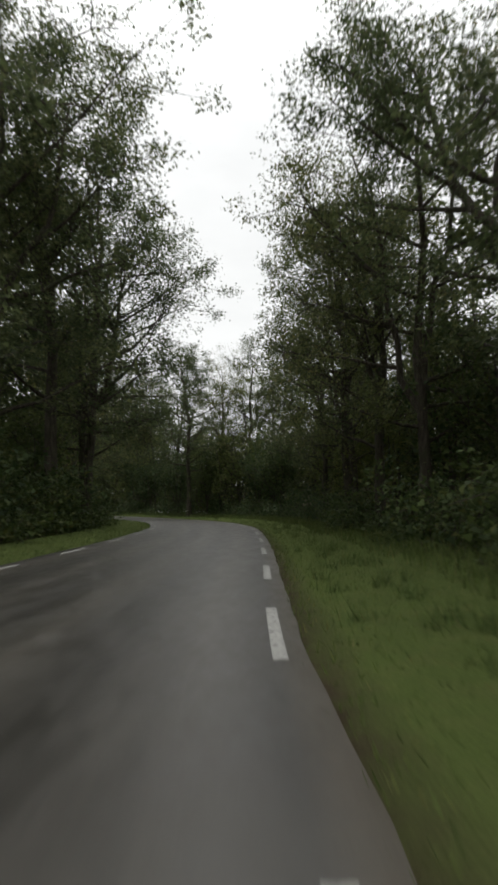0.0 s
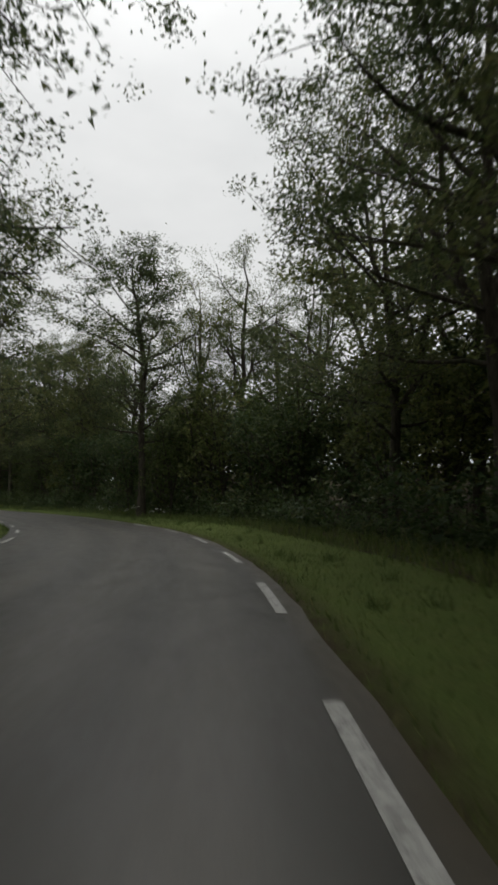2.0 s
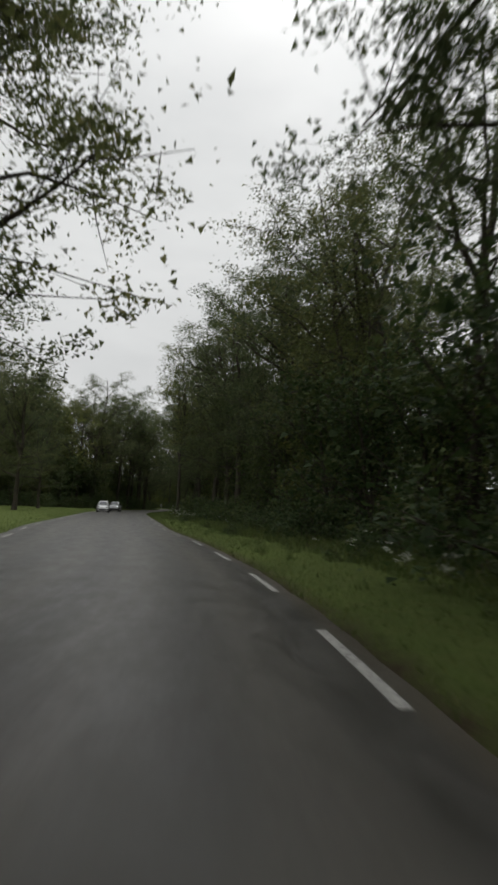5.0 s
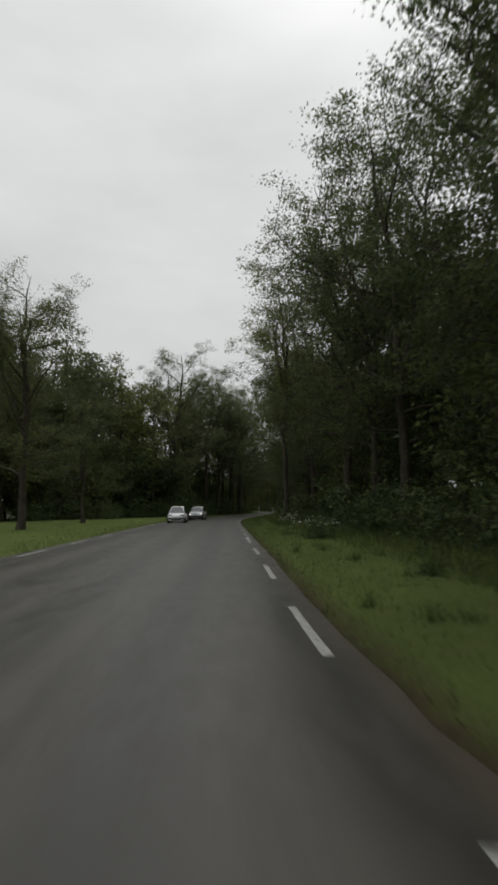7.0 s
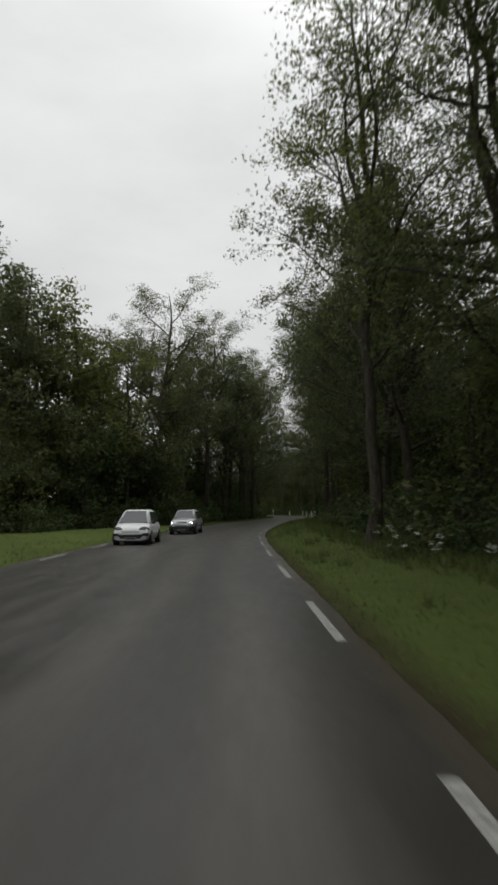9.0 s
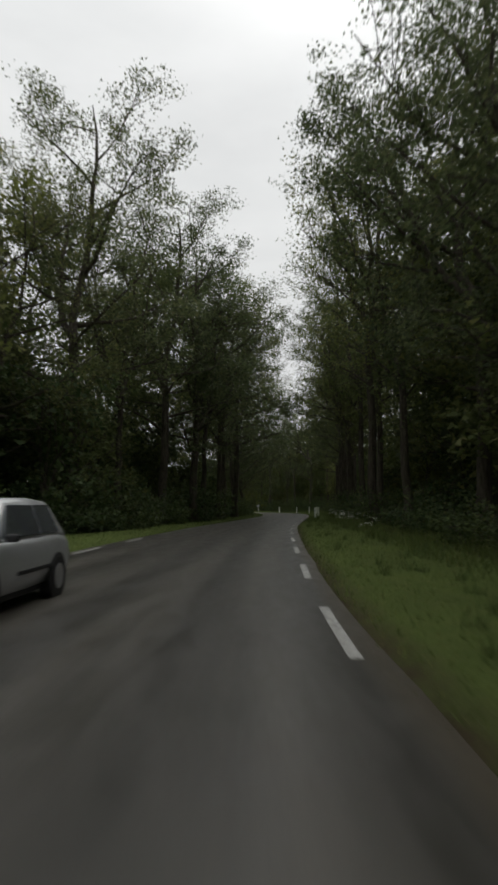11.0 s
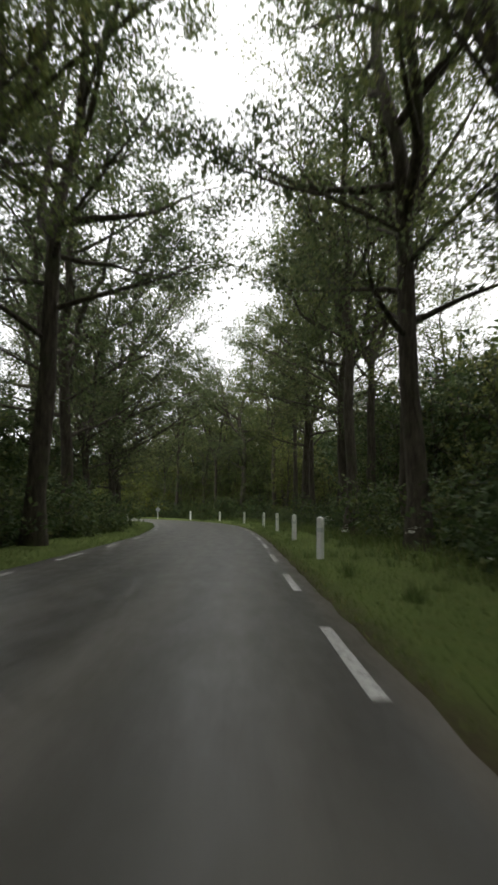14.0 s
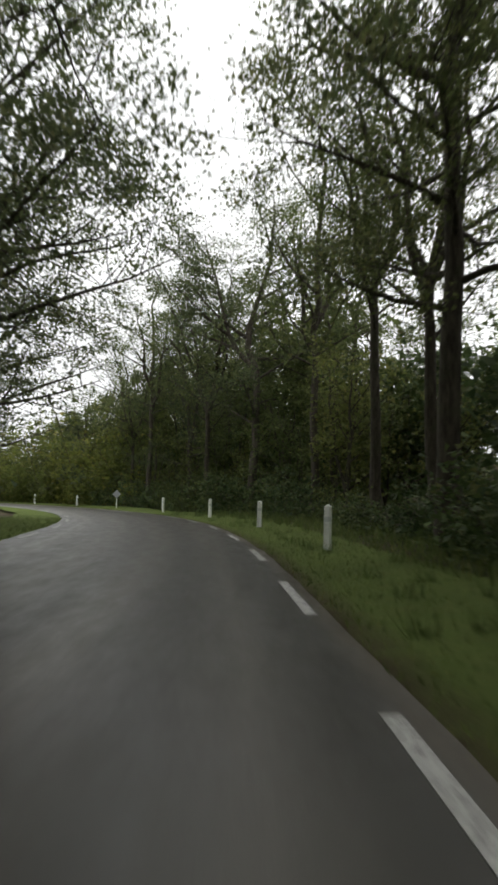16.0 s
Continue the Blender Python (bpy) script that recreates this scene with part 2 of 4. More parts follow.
# ================= the road's line =================
# The right edge line: a node every two dashes (13 m), then round the far bend.
NODES = [
    (0.15, -33.10), (0.22, -20.10), (0.39, -7.15), (0.22, 6.03), (0.47, 18.87), (0.55, 31.75), (-0.03, 44.83), (-2.55, 57.82),
    (-7.17, 69.68), (-13.24, 81.39), (-20.13, 92.08), (-27.61, 102.37), (-34.87, 113.32), (-41.98, 124.00), (-49.22, 134.94), (-56.24, 145.64),
    (-63.09, 156.77), (-69.24, 168.35), (-75.10, 179.91), (-80.72, 191.55), (-85.96, 203.47), (-91.06, 215.32), (-96.13, 227.00), (-101.66, 238.91),
    (-107.65, 250.38), (-114.83, 261.37), (-123.55, 271.19), (-133.62, 279.51), (-144.60, 286.70), (-156.49, 292.40), (-169.04, 296.45), (-181.71, 299.17),
]
STEP, U0 = 13.0, -39.0
U1 = U0 + STEP * (len(NODES) - 1)
NODE_ARRAY = np.array(NODES)


def line_at(u):
    """Place and heading (unit vector) of the right edge line at u metres along it."""
    f = np.clip((np.atleast_1d(np.asarray(u, float)) - U0) / STEP, 0, len(NODES) - 1.0001)
    i = f.astype(int)
    s = (f - i)[:, None]
    p1, p2 = NODE_ARRAY[i], NODE_ARRAY[i + 1]
    p0, p3 = NODE_ARRAY[np.maximum(i - 1, 0)], NODE_ARRAY[np.minimum(i + 2, len(NODES) - 1)]
    m1, m2 = (p2 - p0) / 2, (p3 - p1) / 2
    p = (2 * s**3 - 3 * s**2 + 1) * p1 + (s**3 - 2 * s**2 + s) * m1 + (-2 * s**3 + 3 * s**2) * p2 + (s**3 - s**2) * m2
    d = (6 * s**2 - 6 * s) * p1 + (3 * s**2 - 4 * s + 1) * m1 + (-6 * s**2 + 6 * s) * p2 + (3 * s**2 - 2 * s) * m2
    return p, d / np.linalg.norm(d, axis=1, keepdims=True)


def beside(u, d):
    """The place d metres to the right of the edge line at u."""
    p, t = line_at(u)
    return p + np.stack([t[:, 1], -t[:, 0]], 1) * np.atleast_1d(d)[:, None]


def road_width(u):
    """From the right edge line to the left one."""
    return np.interp(u, [-39, 20, 40, 70, 100, 140, 190, 220, 250, 275, 300], [6.2, 6.2, 6.5, 7.0, 7.4, 7.4, 7.0, 6.4, 6.2, 7.0, 6.6])


ALONG = np.arange(U0, U1, 1.0)
LINE_POINTS, _ = line_at(ALONG)


def from_road(xy):
    """Signed distance to the right edge line (right is positive) and u there."""
    out_d, out_u = np.empty(len(xy)), np.empty(len(xy))
    for a in range(0, len(xy), 4000):
        q = xy[a : a + 4000]
        g = ((q[:, None] - LINE_POINTS[None]) ** 2).sum(-1)
        k = g.argmin(1)
        _, t = line_at(ALONG[k])
        off = q - LINE_POINTS[k]
        side = off[:, 0] * t[:, 1] - off[:, 1] * t[:, 0]
        out_d[a : a + 4000] = np.sqrt(g[np.arange(len(q)), k]) * np.sign(side)
        out_u[a : a + 4000] = ALONG[k]
    return out_d, out_u


def relief(xy):
    """Height of the ground: level by the road, uneven and a little higher in the woods."""
    d, u = from_road(xy)
    out = np.where(d > 0, d - 0.5, -d - road_width(u) - 0.3)
    far = np.clip((out - 1.0) / 12, 0, 1)
    wave = 0.35 * np.sin(xy[:, 0] * 0.13 + 1) * np.cos(xy[:, 1] * 0.11) + 0.12 * np.sin(xy[:, 0] * 0.57 + xy[:, 1] * 0.41)
    z = far * (0.25 + wave) * np.where((d < 0) & (u > 50) & (u < 205), 0.15, 1.0) + 6.5 * np.clip((d - 15) / 36, 0, 1) ** 1.2 * np.clip((400 - np.hypot(xy[:, 0] + 60, xy[:, 1] - 150)) / 100, 0, 1)
    return np.where(out < 0, -0.08, np.clip(out * 0.05, 0, 0.06) - 0.02 + z)


def ground_z(x, y):
    return float(relief(np.array([[x, y]]))[0])


def ribbon(name, us, d_in, d_out, z_in, z_out, mat, across=4, wobble=0.0):
    """A strip that follows the road between two distances from its edge line."""
    rng = np.random.default_rng(len(us))
    us = np.asarray(us, float)
    d_in, d_out = np.broadcast_to(d_in, us.shape), np.broadcast_to(d_out, us.shape)
    verts, uvs = [], []
    for k in range(across + 1):
        s = k / across
        d = d_in + (d_out - d_in) * s + (rng.normal(0, wobble, len(us)) if wobble and k in (0, across) else 0)
        p = beside(us, d)
        z = z_in + (z_out - z_in) * s if not callable(z_in) else z_in(p)
        verts.append(np.c_[p, np.broadcast_to(z, us.shape)])
        uvs.append(np.c_[us, d])
    n = len(us)
    faces = [(k * n + i, k * n + i + 1, (k + 1) * n + i + 1, (k + 1) * n + i) for k in range(across) for i in range(n - 1)]
    me = mesh_of(name, np.concatenate(verts), faces, mat, True)
    if me.polygons[0].normal.z < 0:
        me.flip_normals()
    layer = me.uv_layers.new(name="road")
    flat = np.concatenate(uvs)
    index = np.empty(len(me.loops), int)
    me.loops.foreach_get("vertex_index", index)
    layer.data.foreach_set("uv", flat[index].ravel())
    return me


# ================= ground, road, verges =================
def build_ground():
    xs = np.r_[-3000, -1500, np.arange(-900, -259, 40.0), np.arange(-250, 121, 3.0), 180, 300, 600, 1500, 3000]
    ys = np.r_[-3000, -1500, -600, -250, -120, np.arange(-60, 361, 3.0), np.arange(400, 1000, 40.0), 1600, 3000]
    gx, gy = np.meshgrid(xs, ys)
    xy = np.c_[gx.ravel(), gy.ravel()]
    z = relief(xy)
    nx = len(xs)
    faces = [(j * nx + i, j * nx + i + 1, (j + 1) * nx + i + 1, (j + 1) * nx + i) for j in range(len(ys) - 1) for i in range(nx - 1)]
    ob = new("ground", mesh_of("ground", np.c_[xy, z - 0.1], faces, SOIL, True))
    tagged(ob, "brown leaf-littered woodland soil with mossy patches", "ground", kind="structure")


build_ground()
US = np.arange(U0, U1, 1.0)
road = new("road", ribbon("road", US, 0.32, -road_width(US) - 0.34, 0.0, 0.0, ASPHALT, 14, 0.02))
tagged(road, "grey worn asphalt country road without a centre line", "road", kind="structure")


def meadow_depth(u):
    """Width of the grass left of the road: a verge, then the open meadow, then a verge again."""
    return np.interp(u, [-39, 55, 72, 85, 150, 172, 188, 200, 340], [3.2, 3.4, 8, 30, 26, 13, 6, 3.0, 3.2]) * (1 + 0.07 * np.sin(np.asarray(u) * 0.21) + 0.04 * np.sin(np.asarray(u) * 0.67))


verge = new("verge_1", ribbon("verge", US, 0.28, 4.2 + 0.7 * np.sin(US * 0.11), relief_lift := (lambda p: relief(p) + 0.02), 0, TURF, 8, 0.03))
tagged(verge, "short green grass verge along the asphalt edge", "verge", kind="structure")
meadow = new("verge_2", ribbon("meadow", US, -road_width(US) - 0.30, -road_width(US) - meadow_depth(US), relief_lift, 0, TURF, 12, 0.03))
tagged(meadow, "green grass verge widening into an open meadow", "verge", kind="structure")


# ================= trees =================
class Soup:
    """Collects tubes and leaves as plain arrays."""

    def __init__(self):
        self.v, self.f, self.n = [], [], 0

    def tube(self, pts, radii, sides):
        pts = np.asarray(pts, float)
        way = np.gradient(pts, axis=0)
        way /= np.linalg.norm(way, axis=1, keepdims=True) + 1e-9
        a = np.cross(way, (0.31, 0.95, 0.05))
        a /= np.linalg.norm(a, axis=1, keepdims=True) + 1e-9
        b = np.cross(way, a)
        ang = np.arange(sides) * 2 * math.pi / sides
        ring = a[:, None] * np.cos(ang)[None, :, None] + b[:, None] * np.sin(ang)[None, :, None]
        v = pts[:, None] + ring * np.asarray(radii)[:, None, None]
        self.v.append(v.reshape(-1, 3))
        for i in range(len(pts) - 1):
            for k in range(sides):
                q = (k + 1) % sides
                o = self.n + i * sides
                self.f.append((o + k, o + q, o + sides + q, o + sides + k))
        self.n += len(pts) * sides

    def mesh(self, name, mat):
        return mesh_of(name, np.concatenate(self.v), self.f, mat, True)


def leaf_mesh(name, spots, cores, leaves, size, clump, mat, rng, heart=0.03, flat=0.45):
    """Single leaves in ragged sprays round the ends of the twigs, and a few broad dense sprays deep inside, along the limbs."""
    weight = rng.gamma(1.1, 1.0, len(spots)) + 0.15
    inner, outer = int(leaves * heart), leaves - int(leaves * heart)
    c = np.concatenate([spots[rng.choice(len(spots), outer, p=weight / weight.sum())], cores[rng.integers(0, len(cores), inner)]])
    n = len(c)
    c = c + np.clip(rng.normal(0, clump, (n, 3)), -1.9 * clump, 1.9 * clump) * (1, 1, 0.62)
    loose = rng.random(n) < 0.03
    loose[outer:] = False
    c[loose] += rng.normal(0, clump * 0.9, (int(loose.sum()), 3))
    up = rng.normal(0, 1, (n, 3))
    up[:, 2] = np.abs(up[:, 2]) + flat
    up /= np.linalg.norm(up, axis=1, keepdims=True)
    a = np.cross(up, rng.normal(0, 1, (n, 3)))
    a /= np.linalg.norm(a, axis=1, keepdims=True)
    b = np.cross(up, a)
    s = size * rng.uniform(0.65, 1.35, (n, 1))
    s[outer:] *= 1.8
    w = s * rng.uniform(0.34, 0.56, (n, 1))
    skew = rng.uniform(-0.35, 0.35, (n, 1)) * s
    v = np.stack([c - a * (s * 0.42 + skew) - b * w, c - a * (s * 0.42 - skew) + b * w, c + a * s * 0.56], 1).reshape(-1, 3)
    v[:, 2] = np.maximum(v[:, 2], 0.02)
    return mesh_of(name, v, np.arange(3 * n).reshape(n, 3), mat)


def arc(rng, start, way, length, rise, n=5, wander=0.06):
    """A branch: it starts along way and bends upwards."""
    pts = [np.array(start, float)]
    way = np.array(way, float)
    for _ in range(n - 1):
        way = way + np.array([0, 0, rise / n]) + rng.normal(0, wander, 3)
        way /= np.linalg.norm(way)
        pts.append(pts[-1] + way * length / (n - 1))
    return np.array(pts)


def tree_meshes(seed, height, clear, radius, leaves, leaf, mat, limbs=15, boughs=5, spread=0.5, lean=0.03, fine=True, clump=0.36, fork=0.4, stems=3, steep=0.0, heart=0.03, girth=0.0125):
    """Forked trunk with limbs and boughs (one mesh), and a crown of leaves (one mesh). Base at the origin."""
    rng = np.random.default_rng(seed)
    wood, spots, cores = Soup(), [], []
    zf, top = height * fork, height * 0.94
    zs = np.linspace(0, zf, 7)
    drift = np.cumsum(rng.normal(0, lean * height / 9, (7, 2)), 0)
    drift[0] = 0
    trunk = np.c_[drift, zs]
    r0 = girth * height + 0.05
    radii = r0 * (1 - 0.33 * zs / zf)
    radii[0] *= 1.45
    wood.tube(trunk, radii, 9 if fine else 6)
    turn = rng.uniform(0, 6.28)
    leaders = []
    for i in range(stems):
        a = turn + i * 6.283 / stems + rng.normal(0, 0.25)
        reach = radius * (rng.uniform(0.08, 0.2) if i == 0 else rng.uniform(0.28, 0.52))
        end = height * (0.96 if i == 0 else rng.uniform(0.78, 0.94))
        q = np.linspace(0, 1, 9)
        side = reach * q**0.8
        sway = np.cumsum(rng.normal(0, 0.011 * height, (9, 2)), 0)
        sway[0] = 0
        low = zf * (1 if i < 2 else rng.uniform(0.86, 1.0))
        root = np.array([np.interp(low, zs, trunk[:, k]) for k in (0, 1)])
        pts = np.c_[root + np.c_[np.cos(a) * side, np.sin(a) * side] + sway, low + (end - low) * q]
        rr = r0 * (0.66 if i == 0 else 0.5) * (1 - q) ** 0.8 + 0.025
        wood.tube(pts, rr, 7 if fine else 5)
        leaders.append((pts, rr, a))
    for k in range(limbs):
        s = (k + rng.uniform(0.1, 0.9)) / limbs
        z = clear + (top - clear) * s
        turn += 2.4 + rng.normal(0, 0.35)
        if z < zf:
            start = np.array([np.interp(z, zs, trunk[:, 0]), np.interp(z, zs, trunk[:, 1]), z])
            rl, out = np.interp(z, zs, radii) * 0.42, turn
        else:
            pts, rr, a = leaders[k % stems]
            if z > pts[-1, 2] * 0.95:
                z = pts[0, 2] + (pts[-1, 2] - pts[0, 2]) * rng.uniform(0.3, 0.95)
            start = np.array([np.interp(z, pts[:, 2], pts[:, 0]), np.interp(z, pts[:, 2], pts[:, 1]), z])
            rl, out = np.interp(z, pts[:, 2], rr) * 0.7, (a + rng.normal(0, 1.4) if stems > 1 else turn)
        bound = radius * math.sin(math.pi * (0.17 + 0.70 * s)) ** 0.7
        long = max(bound - 0.8 * math.hypot(start[0], start[1]), 0.22 * radius) * rng.uniform(0.75, 1.08)
        way = np.array([math.cos(out), math.sin(out), rng.uniform(0.0, 0.4) + 0.55 * s + steep])
        way /= np.linalg.norm(way)
        limb = arc(rng, start, way, long, 0.22, 6, 0.12)
        if fine:
            wood.tube(limb, np.linspace(max(0.035, rl), 0.022, 6), 5)
        else:
            wood.tube(limb[[0, 2, 5]], np.linspace(max(0.035, rl), 0.022, 3), 3)
        cores += [limb[1], limb[2]]
        for j in range(boughs):
            q = 0.3 + 0.68 * (j + rng.uniform(0, 0.9)) / boughs
            i = min(int(q * 5), 4)
            p = limb[i] + (limb[i + 1] - limb[i]) * (q * 5 - i)
            dirn = limb[i + 1] - limb[i]
            dirn = dirn / np.linalg.norm(dirn) * 0.8 + rng.normal(0, 0.75, 3) + np.array([0, 0, 0.05])
            dirn /= np.linalg.norm(dirn)
            bl = long * rng.uniform(0.32, 0.55) * (1.15 - 0.5 * q) + 0.6
            bough = arc(rng, p, dirn, bl, 0.25, 4, 0.14)
            wood.tube(bough[[0, 1, 3]] if fine else bough[[0, 3]], np.linspace(0.03, 0.009, 3 if fine else 2), 3)
            for w in range(3):
                td = rng.normal(0, 1, 3) * (1, 1, 0.5)
                twig = arc(rng, bough[1 + w], td / np.linalg.norm(td), 0.55 * spread + 0.5, 0.1, 3, 0.2)
                if fine and w == 1:
                    wood.tube(twig[[0, 2]], [0.011, 0.004], 3)
                spots.append(twig[2])
            spots.append(bough[3])
            cores += [bough[0]]
    # short shoots straight from the leaders fill the middle of the crown
    for pts, rr, a in leaders:
        for k in range(9 if fine else 4):
            i = 2 + k % 6
            way = rng.normal(0, 1, 3) + (0, 0, 0.5)
            shoot = arc(rng, pts[i] + (pts[i + 1] - pts[i]) * rng.uniform(0, 1), way / np.linalg.norm(way), radius * rng.uniform(0.14, 0.34), 0.3, 4, 0.15)
            if fine:
                wood.tube(shoot[[0, 1, 3]], (0.03, 0.02, 0.007), 3)
            spots += [shoot[2], shoot[3], shoot[3] + rng.normal(0, 0.4, 3), shoot[2] + rng.normal(0, 0.5, 3)]
    return wood.mesh("trunk", BARK), leaf_mesh("crown", np.array(spots), np.array(cores), leaves, leaf, clump, mat, rng, heart)


def bush_meshes(seed, height, radius, leaves, leaf, mat, stems=9):
    rng = np.random.default_rng(seed)
    wood, spots = Soup(), []
    for k in range(stems):
        a = rng.uniform(0, 6.28)
        start = np.array([math.cos(a), math.sin(a), 0]) * rng.uniform(0, 0.35 * radius)
        way = np.array([math.cos(a) * 0.6, math.sin(a) * 0.6, 1.0])
        stem = arc(rng, start - (0, 0, 0.05), way / np.linalg.norm(way), height * rng.uniform(0.75, 1.1), 0.0, 6, 0.16)
        wood.tube(stem, np.linspace(0.03, 0.008, 6), 3)
        for j in range(1, 6):
            for _ in range(2):
                td = rng.normal(0, 1, 3) + (math.cos(a), math.sin(a), 0.2)
                twig = arc(rng, stem[j], td / np.linalg.norm(td), radius * rng.uniform(0.3, 0.7), -0.1, 3, 0.15)
                if j % 2:
                    wood.tube(twig[[0, 2]], [0.011, 0.005], 3)
                spots += [twig[1], twig[2], twig[2]]
    spots = np.array(spots)
    spots[:, 2] = np.abs(spots[:, 2])
    return wood.mesh("woody_base", BARK), leaf_mesh("foliage", spots, spots * (0.8, 0.8, 0.8), leaves, leaf, 0.15 * radius, mat, rng)


def tree_thing(name, meshes, label, category, group, names=("trunk", "crown")):
    """A tree built once at the origin, to be copied."""
    base = new(name)
    base.empty_display_size = 0.5
    tagged(base, label, category, group)
    for nm, me in zip(names, meshes):
        part(nm, me, None, base)
    return base


used = {}


def plant(kind, x, y, scale=1.0, turn=None, sink=0.06, tall=None):
    """Stands a copy of a kind (or, the first time, the kind itself) at a place."""
    rng = random.Random(round(x * 7) * 5003 + round(y * 7))
    m = pose(x, y, ground_z(x, y) - 0.1 - sink, 0, 0, rng.uniform(0, 360) if turn is None else turn)
    ob = KINDS[kind]
    size = (scale, scale, tall or scale)
    if kind in used:
        c = copy_thing(ob, m)
    else:
        used[kind] = True
        c = ob
        c.matrix_basis = m
    c.scale = size
    return c


T_OAK = "tall oak with a dark green irregular crown and rough bark"
T_SLIM = "slender woodland tree with a bare lower trunk and airy crown"
T_FAR = "woodland tree standing among others behind the roadside row"
KINDS = {
    "oak_a": tree_thing("oak_tree", tree_meshes(11, 24, 4.6, 9.0, 31000, 0.135, OAK, 24, 7, spread=0.85, clump=0.36, fork=0.34, heart=0.02), T_OAK, "tree", "roadside trees"),
    "oak_b": tree_thing("oak_tree", tree_meshes(12, 22, 4.2, 8.8, 30000, 0.135, OAK, 23, 7, spread=0.85, clump=0.36, fork=0.3, heart=0.02), T_OAK, "tree", "roadside trees"),
    "oak_c": tree_thing("oak_tree", tree_meshes(13, 25, 6.0, 8.2, 29000, 0.135, OAK, 22, 7, spread=0.8, clump=0.36, fork=0.42, stems=2, heart=0.02), T_OAK, "tree", "roadside trees"),
    "oak_d": tree_thing("oak_tree", tree_meshes(15, 24, 6.5, 7.0, 34000, 0.14, OAK, 28, 7, spread=0.8, clump=0.36, fork=0.5, stems=1, lean=0.02, heart=0.02), "tall straight oak with one stem and short level boughs", "tree", "roadside trees"),
    "broad": tree_thing("oak_tree", tree_meshes(14, 18, 2.6, 9.2, 33000, 0.135, OAK, 26, 7, spread=0.85, clump=0.36, fork=0.26, heart=0.02), "broad oak with low sweeping boughs beside the bend", "tree", "roadside trees"),
    "slim_a": tree_thing("hornbeam_tree", tree_meshes(21, 26, 8.0, 6.6, 17500, 0.124, HORNBEAM, 18, 6, spread=0.8, clump=0.36, fork=0.46, steep=0.35, heart=0.012, girth=0.0092), T_SLIM, "tree", "woodland trees"),
    "slim_b": tree_thing("hornbeam_tree", tree_meshes(22, 23, 6.5, 6.4, 18000, 0.124, HORNBEAM, 18, 6, spread=0.8, clump=0.36, fork=0.38, stems=4, steep=0.35, heart=0.012, girth=0.0092), T_SLIM, "tree", "woodland trees"),
    "far_a": tree_thing("woodland_tree", tree_meshes(31, 24, 3.0, 7.2, 6200, 0.33, OAK, 14, 4, spread=0.9, fine=False, clump=0.62, fork=0.35, stems=3, heart=0.06), T_FAR, "tree", "woodland trees"),
    "far_b": tree_thing("woodland_tree", tree_meshes(32, 22, 3.0, 6.8, 6200, 0.33, HORNBEAM, 14, 4, spread=0.9, fine=False, clump=0.62, fork=0.35, stems=3, heart=0.06), T_FAR, "tree", "woodland trees"),
    "young": tree_thing("young_tree", tree_meshes(41, 9.0, 0.8, 3.6, 2400, 0.2, HORNBEAM, 13, 3, spread=0.6, fine=False, clump=0.42, fork=0.2, stems=3, steep=0.3, heart=0.05), "young broadleaf tree in the shade of taller trees", "tree", "understorey"),
    "young_b": tree_thing("young_tree", tree_meshes(42, 7.5, 0.5, 3.4, 2400, 0.2, SHRUB, 13, 3, spread=0.6, fine=False, clump=0.42, fork=0.2, stems=3, steep=0.3, heart=0.05), "young broadleaf tree in the shade of taller trees", "tree", "understorey"),
    "thicket": tree_thing("young_tree", tree_meshes(43, 11.0, 0.3, 4.6, 2500, 0.43, SHRUB, 11, 3, spread=0.9, fine=False, clump=0.7, fork=0.15, stems=3, heart=0.08), "dense young tree deep in the wood", "tree", "understorey"),
    "bush": tree_thing("bush", bush_meshes(51, 2.4, 1.8, 1600, 0.155, SHRUB, 7), "dark green undergrowth bush at the wood's edge", "bush", "undergrowth", ("woody_base", "foliage")),
    "bramble": tree_thing("bush", bush_meshes(52, 1.3, 1.7, 1500, 0.13, SHRUB, 6), "low bramble thicket at the wood's edge", "bush", "undergrowth", ("woody_base", "foliage")),
    "light_bush": tree_thing("bush", bush_meshes(53, 4.2, 2.6, 3200, 0.21, LIT_SHRUB, 9), "yellow-green leafy bush beyond the bend", "bush", "undergrowth", ("woody_base", "foliage")),
}

rnd = random.Random(9)


def row(kinds, u0, u1, gap, d, spread_d, lo=0.88, hi=1.12, skip=()):
    rnd = random.Random(f"{u0} {u1} {gap} {kinds[0]}")
    u = u0
    while u < u1:
        uu = u + rnd.uniform(-0.3, 0.3) * gap
        dd = (d(uu) if callable(d) else d) + rnd.uniform(-1, 1) * spread_d
        x, y = beside(uu, dd)[0]
        if all((x - a) ** 2 + (y - b) ** 2 > r * r for a, b, r in skip):
            plant(rnd.choice(kinds), x, y, rnd.uniform(lo, hi))
        u += gap


left = lambda out: (lambda u: -float(road_width(u)) - out)

